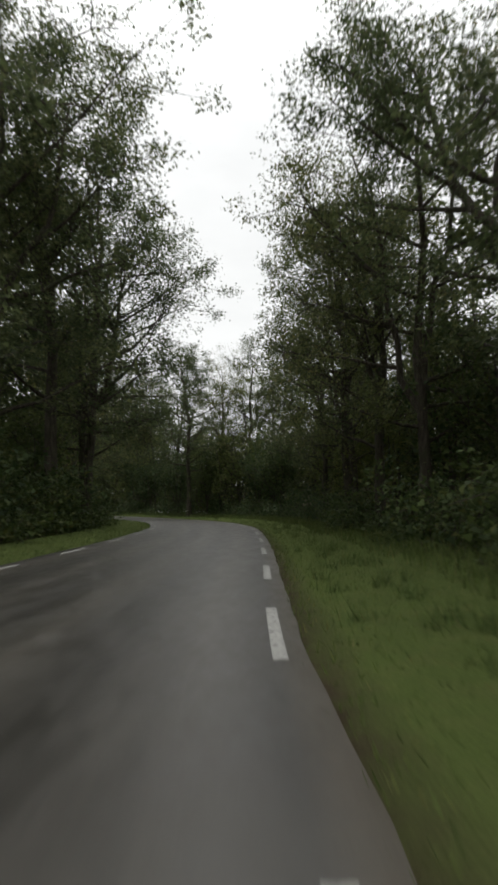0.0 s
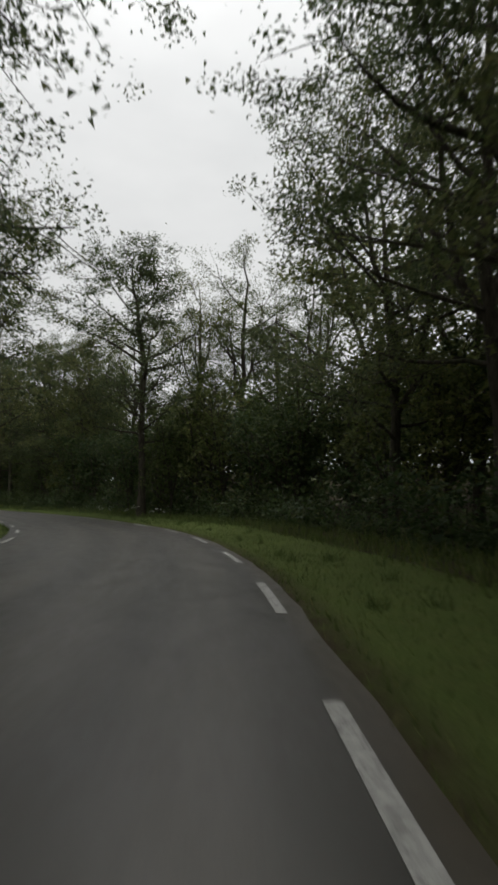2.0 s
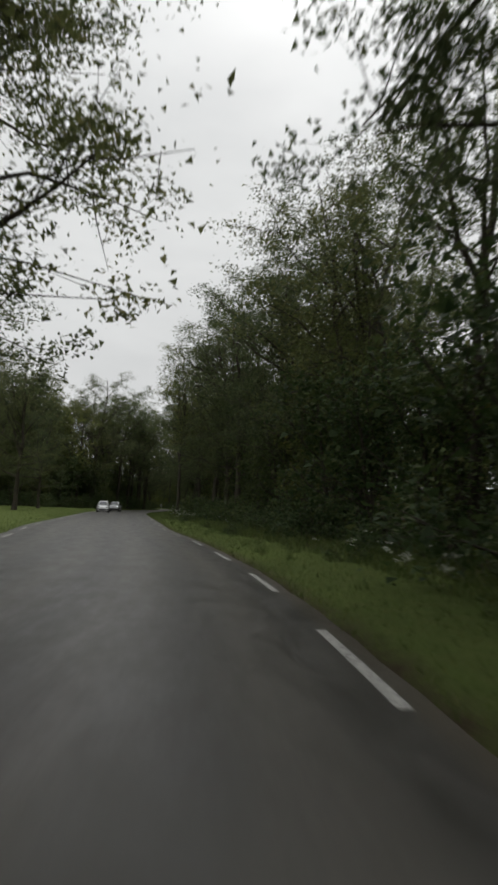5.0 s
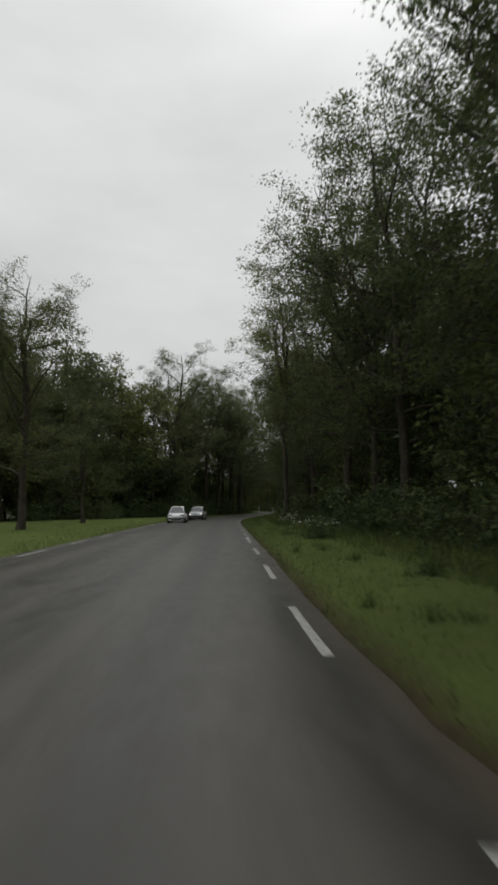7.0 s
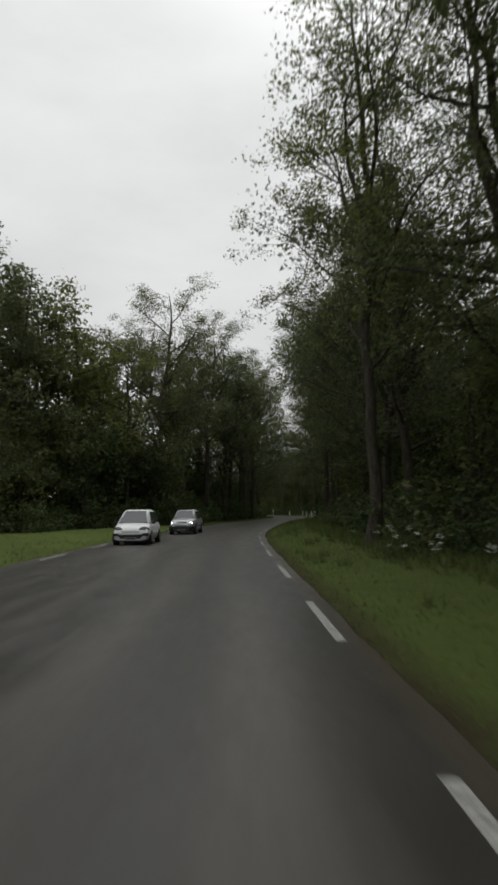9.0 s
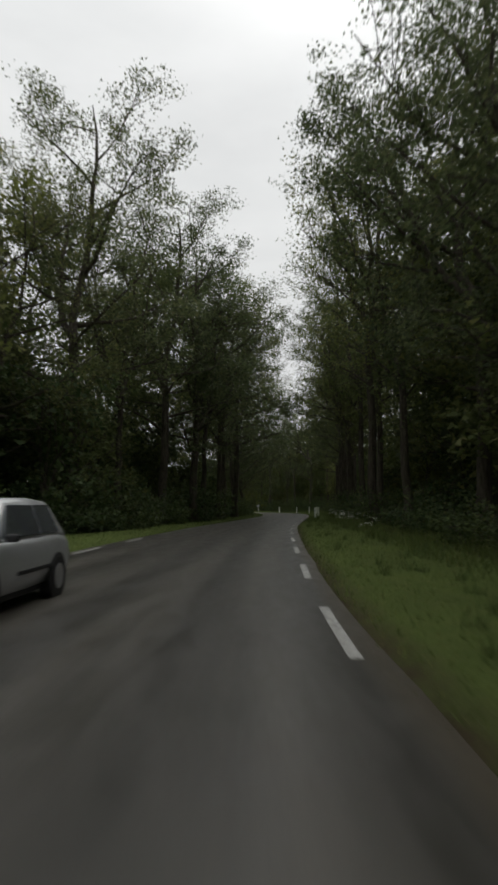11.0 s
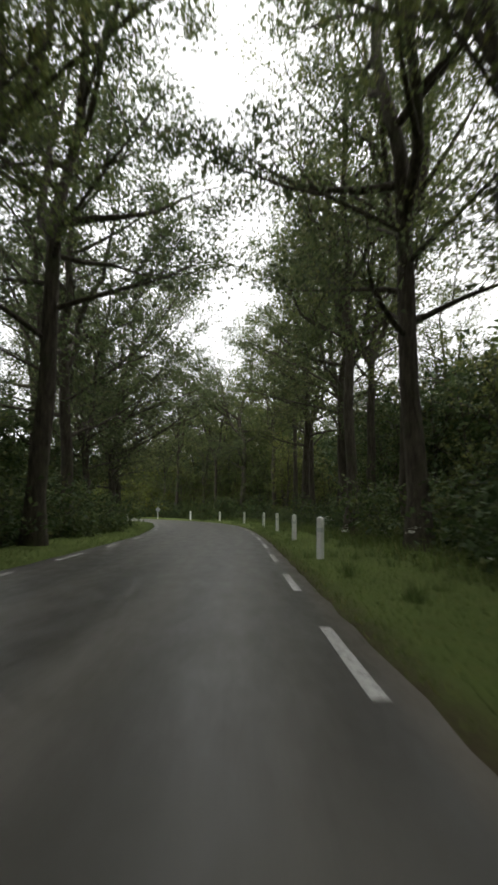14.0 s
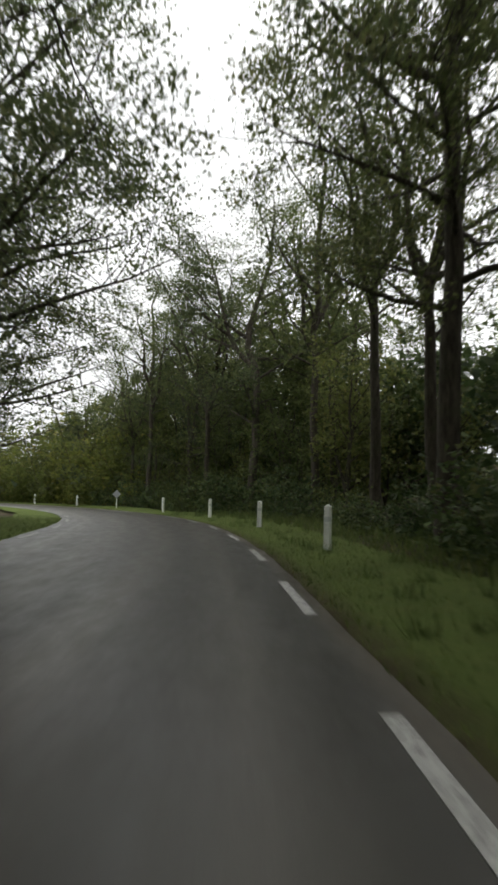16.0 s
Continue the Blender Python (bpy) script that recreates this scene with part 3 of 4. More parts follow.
# trees that stand out against the sky
for kind, x, y, sc in (
    ("oak_d", -7.2, 78.8, 0.88), ("oak_b", -69.0, 138.6, 0.62), ("oak_a", -59.5, 124.0, 0.76), ("young", -5.0, 79.6, 0.9), ("young_b", -9.0, 84.0, 0.95), ("young_b", -6.2, 82.6, 0.85), ("slim_b", -3.6, 85.2, 0.92), ("slim_a", 0.6, 84.5, 0.95), ("oak_b", -20.8, 72.9, 0.98), ("oak_a", -17.0, 60.4, 1.0), ("oak_a", -22.2, 78.9, 1.1), ("oak_b", -27.6, 84.6, 1.0), ("oak_a", 3.8, 88.0, 0.88), ("slim_b", 7.5, 82.0, 1.0),
    ("broad", -112.0, 234.5, 1.1), ("broad", -115.0, 242.0, 1.12), ("broad", -119.0, 248.5, 1.15), ("broad", -123.5, 254.0, 0.85), ("slim_b", -137.7, 289.6, 0.85), ("slim_a", -149.6, 296.5, 0.62), ("oak_b", -127.2, 283.4, 0.85), ("oak_a", -106.8, 225.8, 1.1), ("oak_c", -120.0, 238.0, 1.0),
):
    plant(kind, x, y, sc)
STAND = ((-7.2, 78.8, 5), (0.6, 84.5, 4), (-3.6, 85.2, 4), (-69.0, 138.6, 4), (-59.5, 124.0, 4), (-19.5, 72.5, 6), (-15.5, 61, 6), (-112, 234.5, 5), (-115, 242, 6), (-106.5, 226, 6), (-137.7, 289.6, 4), (-149.6, 296.5, 3), (-127.2, 283.4, 4))
OAKS, FAR, YOUNG = ["oak_a", "oak_b", "oak_c"], ["far_a", "far_b"], ["young", "young_b"]
edge_of_wood = lambda more: (lambda u: -float(road_width(u)) - float(meadow_depth(u)) - more)
# right of the road
for kind, u, d, sc in (
    ("oak_b", -10, 10.4, 1.0), ("oak_c", -2, 10.4, 1.0), ("oak_a", 6, 9.8, 1.0), ("oak_c", 14.5, 8.3, 0.98), ("oak_b", 22.5, 7.6, 1.02), ("oak_a", 31, 7.4, 1.0), ("oak_c", 39.5, 8.0, 1.0),
    ("oak_b", -9, -14.8, 1.0), ("oak_a", -1, -14.6, 1.0), ("oak_c", 7, -14.6, 1.1), ("oak_b", 15, -12.8, 1.14), ("oak_a", 22.5, -12.5, 1.1), ("oak_c", 30, -11.8, 1.14), ("oak_a", 37, -10.9, 1.12), ("oak_b", 42.5, -12.0, 1.12),
):
    plant(kind, *beside(u, d)[0], sc)
BESIDE = (("oak_a", 219.0, -9.6, 1.16), ("oak_a", 43.0, 9.6, 1.0), ("oak_b", 51.0, 10.2, 0.95), ("slim_b", 154.0, 4.2, 1.02), ("slim_a", 248.0, 4.6, 1.08), ("oak_d", 269.5, 5.8, 1.06), ("slim_a", 288.0, 7.5, 0.98))
for kind, u, d, sc in BESIDE:
    plant(kind, *beside(u, d)[0], sc)
STAND += tuple((*beside(u, d)[0], 4.0) for _, u, d, _ in BESIDE)
row(["slim_b", "slim_a"], 78, 98, 9.0, 10.5, 1.5, 0.75, 0.92, skip=STAND)
row(OAKS, 100, 196, 7.6, lambda u: float(np.interp(u, [120, 128, 138, 144, 158, 166, 180], [11.2, 9.4, 9.0, 9.0, 9.0, 8.4, 7.8])), 0.9, skip=STAND)
row(["slim_a", "slim_b", "oak_c"], 199, 322, 7.4, lambda u: float(np.interp(u, [214, 220, 236, 242, 278, 285], [6.3, 5.4, 4.8, 6.9, 7.2, 6.2])), 0.7, 0.95, 1.2, skip=STAND)
row(FAR, 8, 62, 8.5, 16, 2.0, 0.8, 1.0, skip=STAND)
row(FAR, 99, 174, 9.0, 16.5, 2.0, 0.62, 0.8, skip=STAND)
row(FAR, 175, 214, 6.5, 15.5, 1.5, 0.72, 0.92, skip=STAND)
row(FAR, 104, 158, 7.0, 12.6, 1.0, 0.7, 0.95)
row(FAR, 150, 186, 5.0, edge_of_wood(10), 1.5, 0.85, 1.0)
row(["slim_a", "slim_b", "far_b"], 200, 315, 15.0, 15.5, 3.0, 0.6, 0.9)
row(FAR, 104, 210, 18, 28, 4.0, 0.55, 0.75, skip=STAND)
row(FAR, 188, 230, 6.5, 11.5, 0.8, 0.85, 1.05, skip=STAND)
# left of the road
row(FAR, 30, 66, 9, left(13), 2.0, skip=STAND)
row(["far_a", "far_b", "oak_b"], 146, 200, 5.4, edge_of_wood(5.5), 1.2, 0.88, 1.05)
row(FAR, 152, 200, 8.0, edge_of_wood(16), 2.5)
row(["oak_c", "oak_b", "slim_b"], 201, 222, 5.8, lambda u: -float(road_width(u)) - float(np.interp(u, [201, 210, 222], [7.0, 4.3, 2.8])), 0.5, 1.05, 1.18, skip=STAND)
row(["slim_b", "slim_a", "oak_c"], 223, 250, 6.0, left(2.6), 0.5, 1.1, 1.25, skip=STAND)
row(["far_a", "far_b"], 200, 246, 8.5, left(13), 2.5, skip=STAND)
# understorey and bushes
row(YOUNG, -10, 200, 5.5, 11.5, 2.0, 0.8, 1.2)
row(YOUNG, 38, 70, 4.2, 15.0, 1.2, 1.0, 1.3, skip=STAND)
row(["young_b", "young"], 60, 100, 3.0, 9.0, 1.4, 0.9, 1.2, skip=STAND)
row(["young"], 200, 325, 6.0, 11.5, 2.0, 0.6, 0.95)
row(["young"], 225, 345, 12.0, 17.0, 2.5, 0.8, 1.25)
row(["thicket"], 20, 215, 6.6, 20.0, 3.0, 0.75, 1.05)
row(["thicket"], 22, 76, 5.0, 26.0, 2.0, 0.8, 1.05)
row(["thicket"], 204, 340, 4.4, 14.5, 1.5, 0.75, 1.0, skip=STAND)
row(["thicket"], 218, 355, 6.0, 24.0, 3.0, 0.75, 1.05)
row(FAR, 222, 318, 12.0, 21.0, 2.5, 0.45, 0.62)
row(YOUNG, -10, 56, 4.5, left(8.0), 1.5, 0.7, 1.1, skip=STAND)
row(["thicket"], 136, 200, 4.2, edge_of_wood(8), 1.5, 0.7, 0.95, skip=STAND)
row(["thicket"], 140, 200, 5.0, edge_of_wood(13), 3.0, 0.85, 1.2)
row(YOUNG, 200, 244, 5.0, left(9), 1.5, 0.7, 1.1, skip=STAND)
row(["thicket"], 196, 246, 4.2, left(12), 1.5, 0.75, 1.0, skip=STAND)
row(["thicket"], 200, 244, 5.0, left(18), 3.0, 0.8, 1.1)
row(["thicket"], 176, 250, 4.6, left(26), 3.0, 1.0, 1.35)
row(["thicket"], 138, 196, 4.6, edge_of_wood(21), 3.0, 1.0, 1.35)
for x, y in ((-124, 227), (-130, 234), (-137, 241), (-128, 221), (-141, 235), (-134, 228), (-128, 246), (-133, 251), (-123, 244), (-126, 252), (-138, 255), (-121, 236)):
    plant("thicket", x, y, rnd.uniform(0.7, 1.0))
row(YOUNG, 138, 200, 3.4, edge_of_wood(4.0), 1.5, 0.8, 1.25)
row(["bush", "bramble"], -8, 305, 3.2, 6.4, 0.8, 0.8, 1.25)
row(["bush", "bramble"], -6, 60, 3.0, left(4.6), 0.6, 0.8, 1.2)
row(["bush"], 8, 60, 4.5, left(6.8), 0.6, 1.2, 1.6)
row(["bush", "bramble"], 138, 200, 2.8, edge_of_wood(1.2), 0.8, 0.8, 1.25)
row(["bush", "bramble"], 198, 250, 2.8, left(4.2), 0.5, 0.9, 1.3)
row(["bush"], 198, 262, 6.0, left(6.0), 0.6, 1.2, 1.6)
row(["bush", "bramble"], 250, 266, 2.6, left(3.8), 0.4, 0.9, 1.2)
row(["young_b"], 247, 262, 4.5, 10.5, 0.8, 1.0, 1.25)
row(["young"], 284, 325, 3.6, 7.5, 1.2, 0.7, 1.1)
row(["bush", "bramble"], 298, 326, 2.6, 5.6, 0.6, 0.9, 1.3)
row(["young_b"], 298, 330, 3.4, 10.5, 1.2, 0.7, 1.0, skip=STAND)
row(["light_bush"], 327, 361, 3.6, 5.6, 0.8, 1.0, 1.6, skip=STAND)
for kind, u, d, sc in (("slim_b", 319.0, 8.0, 0.72), ("light_bush", 324.0, 7.0, 2.0), ("young", 304.0, 9.0, 1.5), ("young", 315.0, 10.0, 1.6), ("young", 327.0, 11.0, 1.5), ("slim_b", 330.0, 10.0, 0.7)):
    plant(kind, *beside(u, d)[0], sc)
row(["light_bush"], 328, 361, 4.5, 11.0, 1.5, 1.9, 2.6)
row(FAR, 294, 332, 5.0, 13.5, 1.5, 0.82, 1.0)
row(["far_b"], 318, 361, 5.5, 18.0, 2.0, 0.62, 0.8)

for u, d, sc in ((125.0, 3.0, 0.55), (125.8, 3.5, 0.6), (129.2, 2.3, 0.3), (147.0, 3.6, 0.45), (74.0, 3.0, 0.5), (84.0, 3.4, 0.45), (101.0, 3.2, 0.5), (110.5, 3.6, 0.4)):
    plant("bramble", *beside(u, d)[0], sc)

# ================= posts and sign by the bend =================
WHITE_POST = plain("white_painted_concrete", (0.76, 0.76, 0.72), 0.75, 0.3, 0, 12, 0.12)
REFLECTOR = plain("dull_band", (0.56, 0.58, 0.55), 0.6, 0.4)
STEEL = plain("galvanised_steel", (0.42, 0.42, 0.42), 0.45, 0.5, 0.8)
SIGN_BACK = plain("grey_sign_back", (0.30, 0.31, 0.31), 0.5, 0.4, 0.3)


def box(bm, x0, x1, y0, y1, z0, z1, taper=1.0):
    cx, cy = (x0 + x1) / 2, (y0 + y1) / 2
    v = [bm.verts.new((x, y, z0)) for x, y in ((x0, y0), (x1, y0), (x1, y1), (x0, y1))]
    w = [bm.verts.new((cx + (x - cx) * taper, cy + (y - cy) * taper, z1)) for x, y in ((x0, y0), (x1, y0), (x1, y1), (x0, y1))]
    bm.faces.new(v[::-1])
    bm.faces.new(w)
    for i in range(4):
        j = (i + 1) % 4
        bm.faces.new((v[i], v[j], w[j], w[i]))


def rounded(bm, width, segments=2):
    bmesh.ops.recalc_face_normals(bm, faces=bm.faces[:])
    bmesh.ops.bevel(bm, geom=bm.edges[:], offset=width, segments=segments, affect="EDGES", profile=0.5)
    return bm


def delineator():
    base = new("delineator_post")
    tagged(base, "square white concrete delineator post with a low pointed cap", "post", "posts round the bend")
    bm = bmesh.new()
    box(bm, -0.082, 0.082, -0.082, 0.082, -0.3, 1.215, 0.96)
    part("shaft", rounded(bm, 0.008), WHITE_POST, base)
    bm = bmesh.new()
    box(bm, -0.081, 0.081, -0.081, 0.081, 1.212, 1.262, 0.16)
    part("cap", rounded(bm, 0.006), WHITE_POST, base)
    bm = bmesh.new()
    box(bm, -0.0835, 0.0835, -0.0835, 0.0835, 0.80, 0.93, 0.995)
    part("reflector_band", rounded(bm, 0.006), REFLECTOR, base, "dull grey band round the post")
    return base


post = delineator()
for k, u in enumerate((234.6, 246.0, 257.5, 268.9, 280.3, 291.7, 303.1, 325.8, 337.1)):
    x, y = beside(u, 1.3 if k < 1 else 1.58 if k < 2 else 1.8 if k < 3 else 2.05)[0]
    m = pose(x, y, 0.02, rnd.uniform(-1, 1), rnd.uniform(-1, 1), 20 + u * 0.2)
    if k:
        copy_thing(post, m)
    else:
        post.matrix_basis = m


def road_sign(x, y, turn):
    base = new("road_sign")
    tagged(base, "grey diamond-shaped road sign seen from behind on a short white post", "road sign")
    bm = bmesh.new()
    bmesh.ops.create_cone(bm, cap_ends=True, segments=12, radius1=0.05, radius2=0.05, depth=1.5, matrix=Matrix.Translation((0, 0, 0.6)))
    part("pole", bm, WHITE_POST, base)
    bm = bmesh.new()
    box(bm, -0.3, 0.3, -0.3, 0.3, 0, 0.012)
    rounded(bm, 0.005)
    bm.transform(pose(0, -0.06, 1.45, 90, 0, 0) @ pose(0, 0, 0, 0, 0, 45))
    part("plate", bm, SIGN_BACK, base, "grey diamond plate")
    bm = bmesh.new()
    box(bm, -0.16, 0.16, -0.058, -0.03, 1.42, 1.47)
    part("bracket", bm, STEEL, base)
    base.matrix_basis = pose(x, y, 0.0, 0, 0, turn)


sx, sy = beside(314.4, 1.8)[0]
road_sign(sx, sy, 24)

PAPER = plain("white_paper", (0.82, 0.82, 0.80), 0.8, 0.2, 0, 20, 0.05)


def crumpled_litter(x, y):
    """A torn, crumpled sheet: a star of creased folds round a raised middle."""
    rng = random.Random(5)
    bm = bmesh.new()
    mid = bm.verts.new((0, 0, 0.042))
    rings = []
    for k, (r, z) in enumerate(((0.03, 0.035), (0.06, 0.018), (0.095, 0.003))):
        rings.append([bm.verts.new((math.cos(a * 0.5236 + k * 0.2) * r * rng.uniform(0.7, 1.35), math.sin(a * 0.5236 + k * 0.2) * r * rng.uniform(0.6, 1.2), max(0.003, z + rng.uniform(-0.01, 0.014)))) for a in range(12)])
    for i in range(12):
        j = (i + 1) % 12
        bm.faces.new((mid, rings[0][i], rings[0][j]))
        for a, b in zip(rings, rings[1:]):
            bm.faces.new((a[i], b[i], b[j], a[j]))
    me = bpy.data.meshes.new("litter")
    bm.to_mesh(me)
    bm.free()
    me.materials.append(PAPER)
    ob = tagged(new("litter", me), "crumpled white paper litter lying on the asphalt edge", "litter")
    ob.matrix_basis = pose(x, y, 0.004, 0, 0, 35)


crumpled_litter(*beside(127.3, 0.02)[0])

# ================= cars standing in the oncoming lane =================
WHITE_PAINT, SILVER_PAINT = plain("white_car_paint", (0.86, 0.87, 0.87), 0.25, 0.5, 0, 4, 0.02), plain("silver_car_paint", (0.48, 0.49, 0.50), 0.28, 0.5, 0.55, 6, 0.04)
DARK_BUMPER = plain("dark_grey_bumper", (0.04, 0.041, 0.043), 0.5, 0.4)
BLACK_TRIM, RUBBER = plain("black_plastic", (0.018, 0.018, 0.019), 0.6, 0.4), plain("tyre_rubber", (0.022, 0.022, 0.022), 0.85, 0.3)
GLASS = plain("tinted_car_glass", (0.055, 0.062, 0.066), 0.06, 0.6, 0, 2, 0.05)
RIM = plain("alloy_rim", (0.5, 0.5, 0.52), 0.35, 0.5, 0.8)
LENS = plain("headlight_lens", (0.36, 0.38, 0.39), 0.12, 0.6, 0.2)
SMOKED = plain("smoked_headlight_lens", (0.13, 0.14, 0.145), 0.12, 0.6, 0.2)
LAMP = glowing("lit_headlight", (1.0, 0.96, 0.88), 7.0)
PLATE = plain("number_plate", (0.24, 0.24, 0.22), 0.5, 0.4)
BAR = plain("dark_bar", (0.03, 0.03, 0.03), 0.6, 0.3)


def loft(sections, caps=True):
    """Skin over rings of equal length."""
    bm = bmesh.new()
    rings = [[bm.verts.new(p) for p in r] for r in sections]
    n = len(rings[0])
    for a, b in zip(rings, rings[1:]):
        for i in range(n):
            j = (i + 1) % n
            bm.faces.new((a[i], a[j], b[j], b[i]))
    if caps:
        bm.faces.new(rings[0][::-1])
        bm.faces.new(rings[-1])
    bmesh.ops.recalc_face_normals(bm, faces=bm.faces[:])
    for f in bm.faces:
        f.smooth = True
    return bm


def hull_ring(x, half, low, top, bulge=0.02):
    right = [(half * 0.72, low), (half * 0.95, low + 0.05), (half, low + 0.22), (half + bulge, (low + top) / 2), (half * 0.985, top - 0.13), (half * 0.93, top - 0.04), (half * 0.8, top), (half * 0.4, top + 0.022)]
    return [(x, y, z) for y, z in right] + [(x, -y, z) for y, z in right[::-1]]


def panel(corners, thick=0.012, inset=0.0):
    """A thin pane between four corners, given counter-clockwise as seen from outside."""
    c = [Vector(p) for p in corners]
    mid = sum(c, Vector()) / len(c)
    c = [p + (mid - p) * inset for p in c]
    normal = (c[1] - c[0]).cross(c[-1] - c[0]).normalized()
    bm = bmesh.new()
    a, b = [bm.verts.new(p - normal * 0.004) for p in c], [bm.verts.new(p + normal * thick) for p in c]
    bm.faces.new(a[::-1])
    bm.faces.new(b)
    for i in range(len(c)):
        j = (i + 1) % len(c)
        bm.faces.new((a[i], a[j], b[j], b[i]))
    return bm


def build_car(name, label, paint, long, wide, tall, lit, hull, cabin, nose):
    """A car at the origin, front along +x. hull: rows of x, half width, low, top. cabin: (base x, roof x) behind and in front."""
    car = new(name)
    tagged(car, label, "car", "oncoming cars")
    part("body", loft([hull_ring(*r) for r in hull]), paint, car)
    h = wide / 2
    (rb, rr, fr, fb), sill, roof = cabin, nose["sill"], tall
    lo, up = h * 0.94, h * 0.70
    ring = lambda x, half, z: [(x, half, sill - 0.06), (x, half * 0.985, sill), (x, up * (half / lo), z - 0.06), (x, up * 0.86 * (half / lo), z), (x, -up * 0.86 * (half / lo), z), (x, -up * (half / lo), z - 0.06), (x, -half * 0.985, sill), (x, -half, sill - 0.06)]
    part("cabin", loft([ring(rb, lo * 0.94, sill + 0.08), ring(rr, lo * 0.98, roof - 0.05), ring((rr + fr) / 2, lo, roof), ring(fr, lo * 0.99, roof - 0.03), ring(fb, lo * 0.95, sill + 0.02)]), paint, car)
    # windscreen, rear window, side windows
    zt, zb = roof - 0.10, sill + 0.035
    part("windscreen", panel([(fb - 0.03, -lo * 0.82, zb), (fb - 0.03, lo * 0.82, zb), (fr + 0.075, up * 0.80, zt + 0.012), (fr + 0.075, -up * 0.80, zt + 0.012)], 0.03), GLASS, car, "dark windscreen reflecting grey sky")
    part("rear_window", panel([(rb + 0.02, lo * 0.8, zb + 0.1), (rb + 0.02, -lo * 0.8, zb + 0.1), (rr - 0.05, -up * 0.85, zt + 0.02), (rr - 0.05, up * 0.85, zt + 0.02)], 0.03), GLASS, car)
    mid = (rr + fr) / 2 - 0.1
    for side in (1, -1):
        for xa, xb, xc, xd in ((mid + 0.05, fb - 0.35, fr - 0.02, mid + 0.05), (rb + 0.45, mid - 0.05, mid - 0.05, rr + 0.18)):
            c = [(xa, side * lo * 0.972, zb), (xb, side * lo * 0.965, zb), (xc, side * up * 1.035, zt - 0.02), (xd, side * up * 1.035, zt - 0.02)]
            part("side_window", panel(c if side < 0 else c[::-1], 0.02), GLASS, car)
        bm = bmesh.new()
        box(bm, fb - 0.40, fb - 0.30, side * (h + 0.05) - 0.085, side * (h + 0.05) + 0.085, sill - 0.02, sill + 0.09)
        part("wing_mirror", rounded(bm, 0.03), BLACK_TRIM, car)
        bm = bmesh.new()
        box(bm, rr - 0.1, fr + 0.05, side * (h + 0.012) - 0.012, side * (h + 0.012) + 0.012, 0.5, 0.56)
        part("side_strip", rounded(bm, 0.006, 1), BLACK_TRIM if lit else paint, car)
    # wheels
    r = nose["wheel"]
    for x in nose["axles"]:
        for side in (1, -1):
            at = Matrix.Translation((x, side * (h - 0.075), r)) @ pose(0, 0, 0, 90, 0, 0)
            bm = bmesh.new()
            bmesh.ops.create_cone(bm, cap_ends=True, segments=28, radius1=r + 0.055, radius2=r + 0.055, depth=0.2, matrix=at @ Matrix.Translation((0, 0, side * 0.0)))
            part("wheel_arch", bm, BLACK_TRIM, car, "black wheel arch")
            bm = bmesh.new()
            bmesh.ops.create_cone(bm, cap_ends=True, segments=28, radius1=r, radius2=r, depth=0.225, matrix=at)
            wheel = part("wheel", rounded(bm, 0.02), RUBBER, car)
            bm = bmesh.new()
            bmesh.ops.create_cone(bm, cap_ends=True, segments=20, radius1=r * 0.62, radius2=r * 0.55, depth=0.25, matrix=at)
            part("rim", bm, RIM, wheel)
    # face of the car
    x = nose["x"]
    for side in (1, -1):
        bm = bmesh.new()
        bmesh.ops.create_uvsphere(bm, u_segments=18, v_segments=10, radius=1, matrix=pose(x - nose["lamp_back"], side * h * 0.70, nose["lamp_z"], 0, 0, side * 26) @ Matrix.Diagonal((0.09, *nose["lamp_size"], 1)))
        lamp = part("headlight", bm, LENS if lit else SMOKED, car, "clear headlight" if lit else "unlit headlight")
        bm = bmesh.new()
        bmesh.ops.create_uvsphere(bm, u_segments=14, v_segments=8, radius=1, matrix=pose(x - nose["lamp_back"] + 0.05, side * h * 0.70, nose["lamp_z"] - 0.01) @ Matrix.Diagonal((0.07, 0.105, 0.09, 1)))
        part("bulb", bm, LAMP if lit else SMOKED, lamp, "lit bulb" if lit else "")
        bm = bmesh.new()
        bmesh.ops.create_cone(bm, cap_ends=True, segments=16, radius1=0.055, radius2=0.05, depth=0.04, matrix=pose(x - 0.03, side * h * 0.74, 0.34, 0, 90, 0))
        part("fog_lamp", bm, BLACK_TRIM, car)
        bm = bmesh.new()
        box(bm, x - 0.10, x + 0.012, side * h * 0.78 - 0.15, side * h * 0.78 + 0.15, 0.40, 0.53)
        part("bumper_strip", rounded(bm, 0.02), BLACK_TRIM, car)
    if lit:
        part("bumper", loft([hull_ring(r[0] + 0.02, r[1] + 0.015, 0.20, 0.52) for r in hull[-4:]] + [hull_ring(x + 0.05, hull[-1][1] * 0.9, 0.24, 0.47)]), DARK_BUMPER, car, "dark grey plastic bumper")
    wide_top, wide_low = h * 0.72, h * 0.52
    part("air_intake", panel([(x + 0.05 * lit, -wide_low, 0.29), (x + 0.05 * lit, wide_low, 0.29), (x + 0.05 * lit, wide_top, 0.47), (x + 0.05 * lit, -wide_top, 0.47)], 0.02), BLACK_TRIM, car, "black air intake")
    g0, g1, gz0, gz1 = nose["grille"]
    for k in range(nose["slats"]):
        z = gz0 + (gz1 - gz0) * (k + 0.5) / nose["slats"]
        bm = bmesh.new()
        box(bm, x - 0.06, x + 0.010, g0, g1, z - 0.014, z + 0.014)
        part("grille_slat", rounded(bm, 0.006, 1), nose["slat_mat"], car)
    bm = bmesh.new()
    box(bm, x - 0.02, x + 0.028 + 0.05 * lit, -0.26, 0.26, 0.25, 0.35)
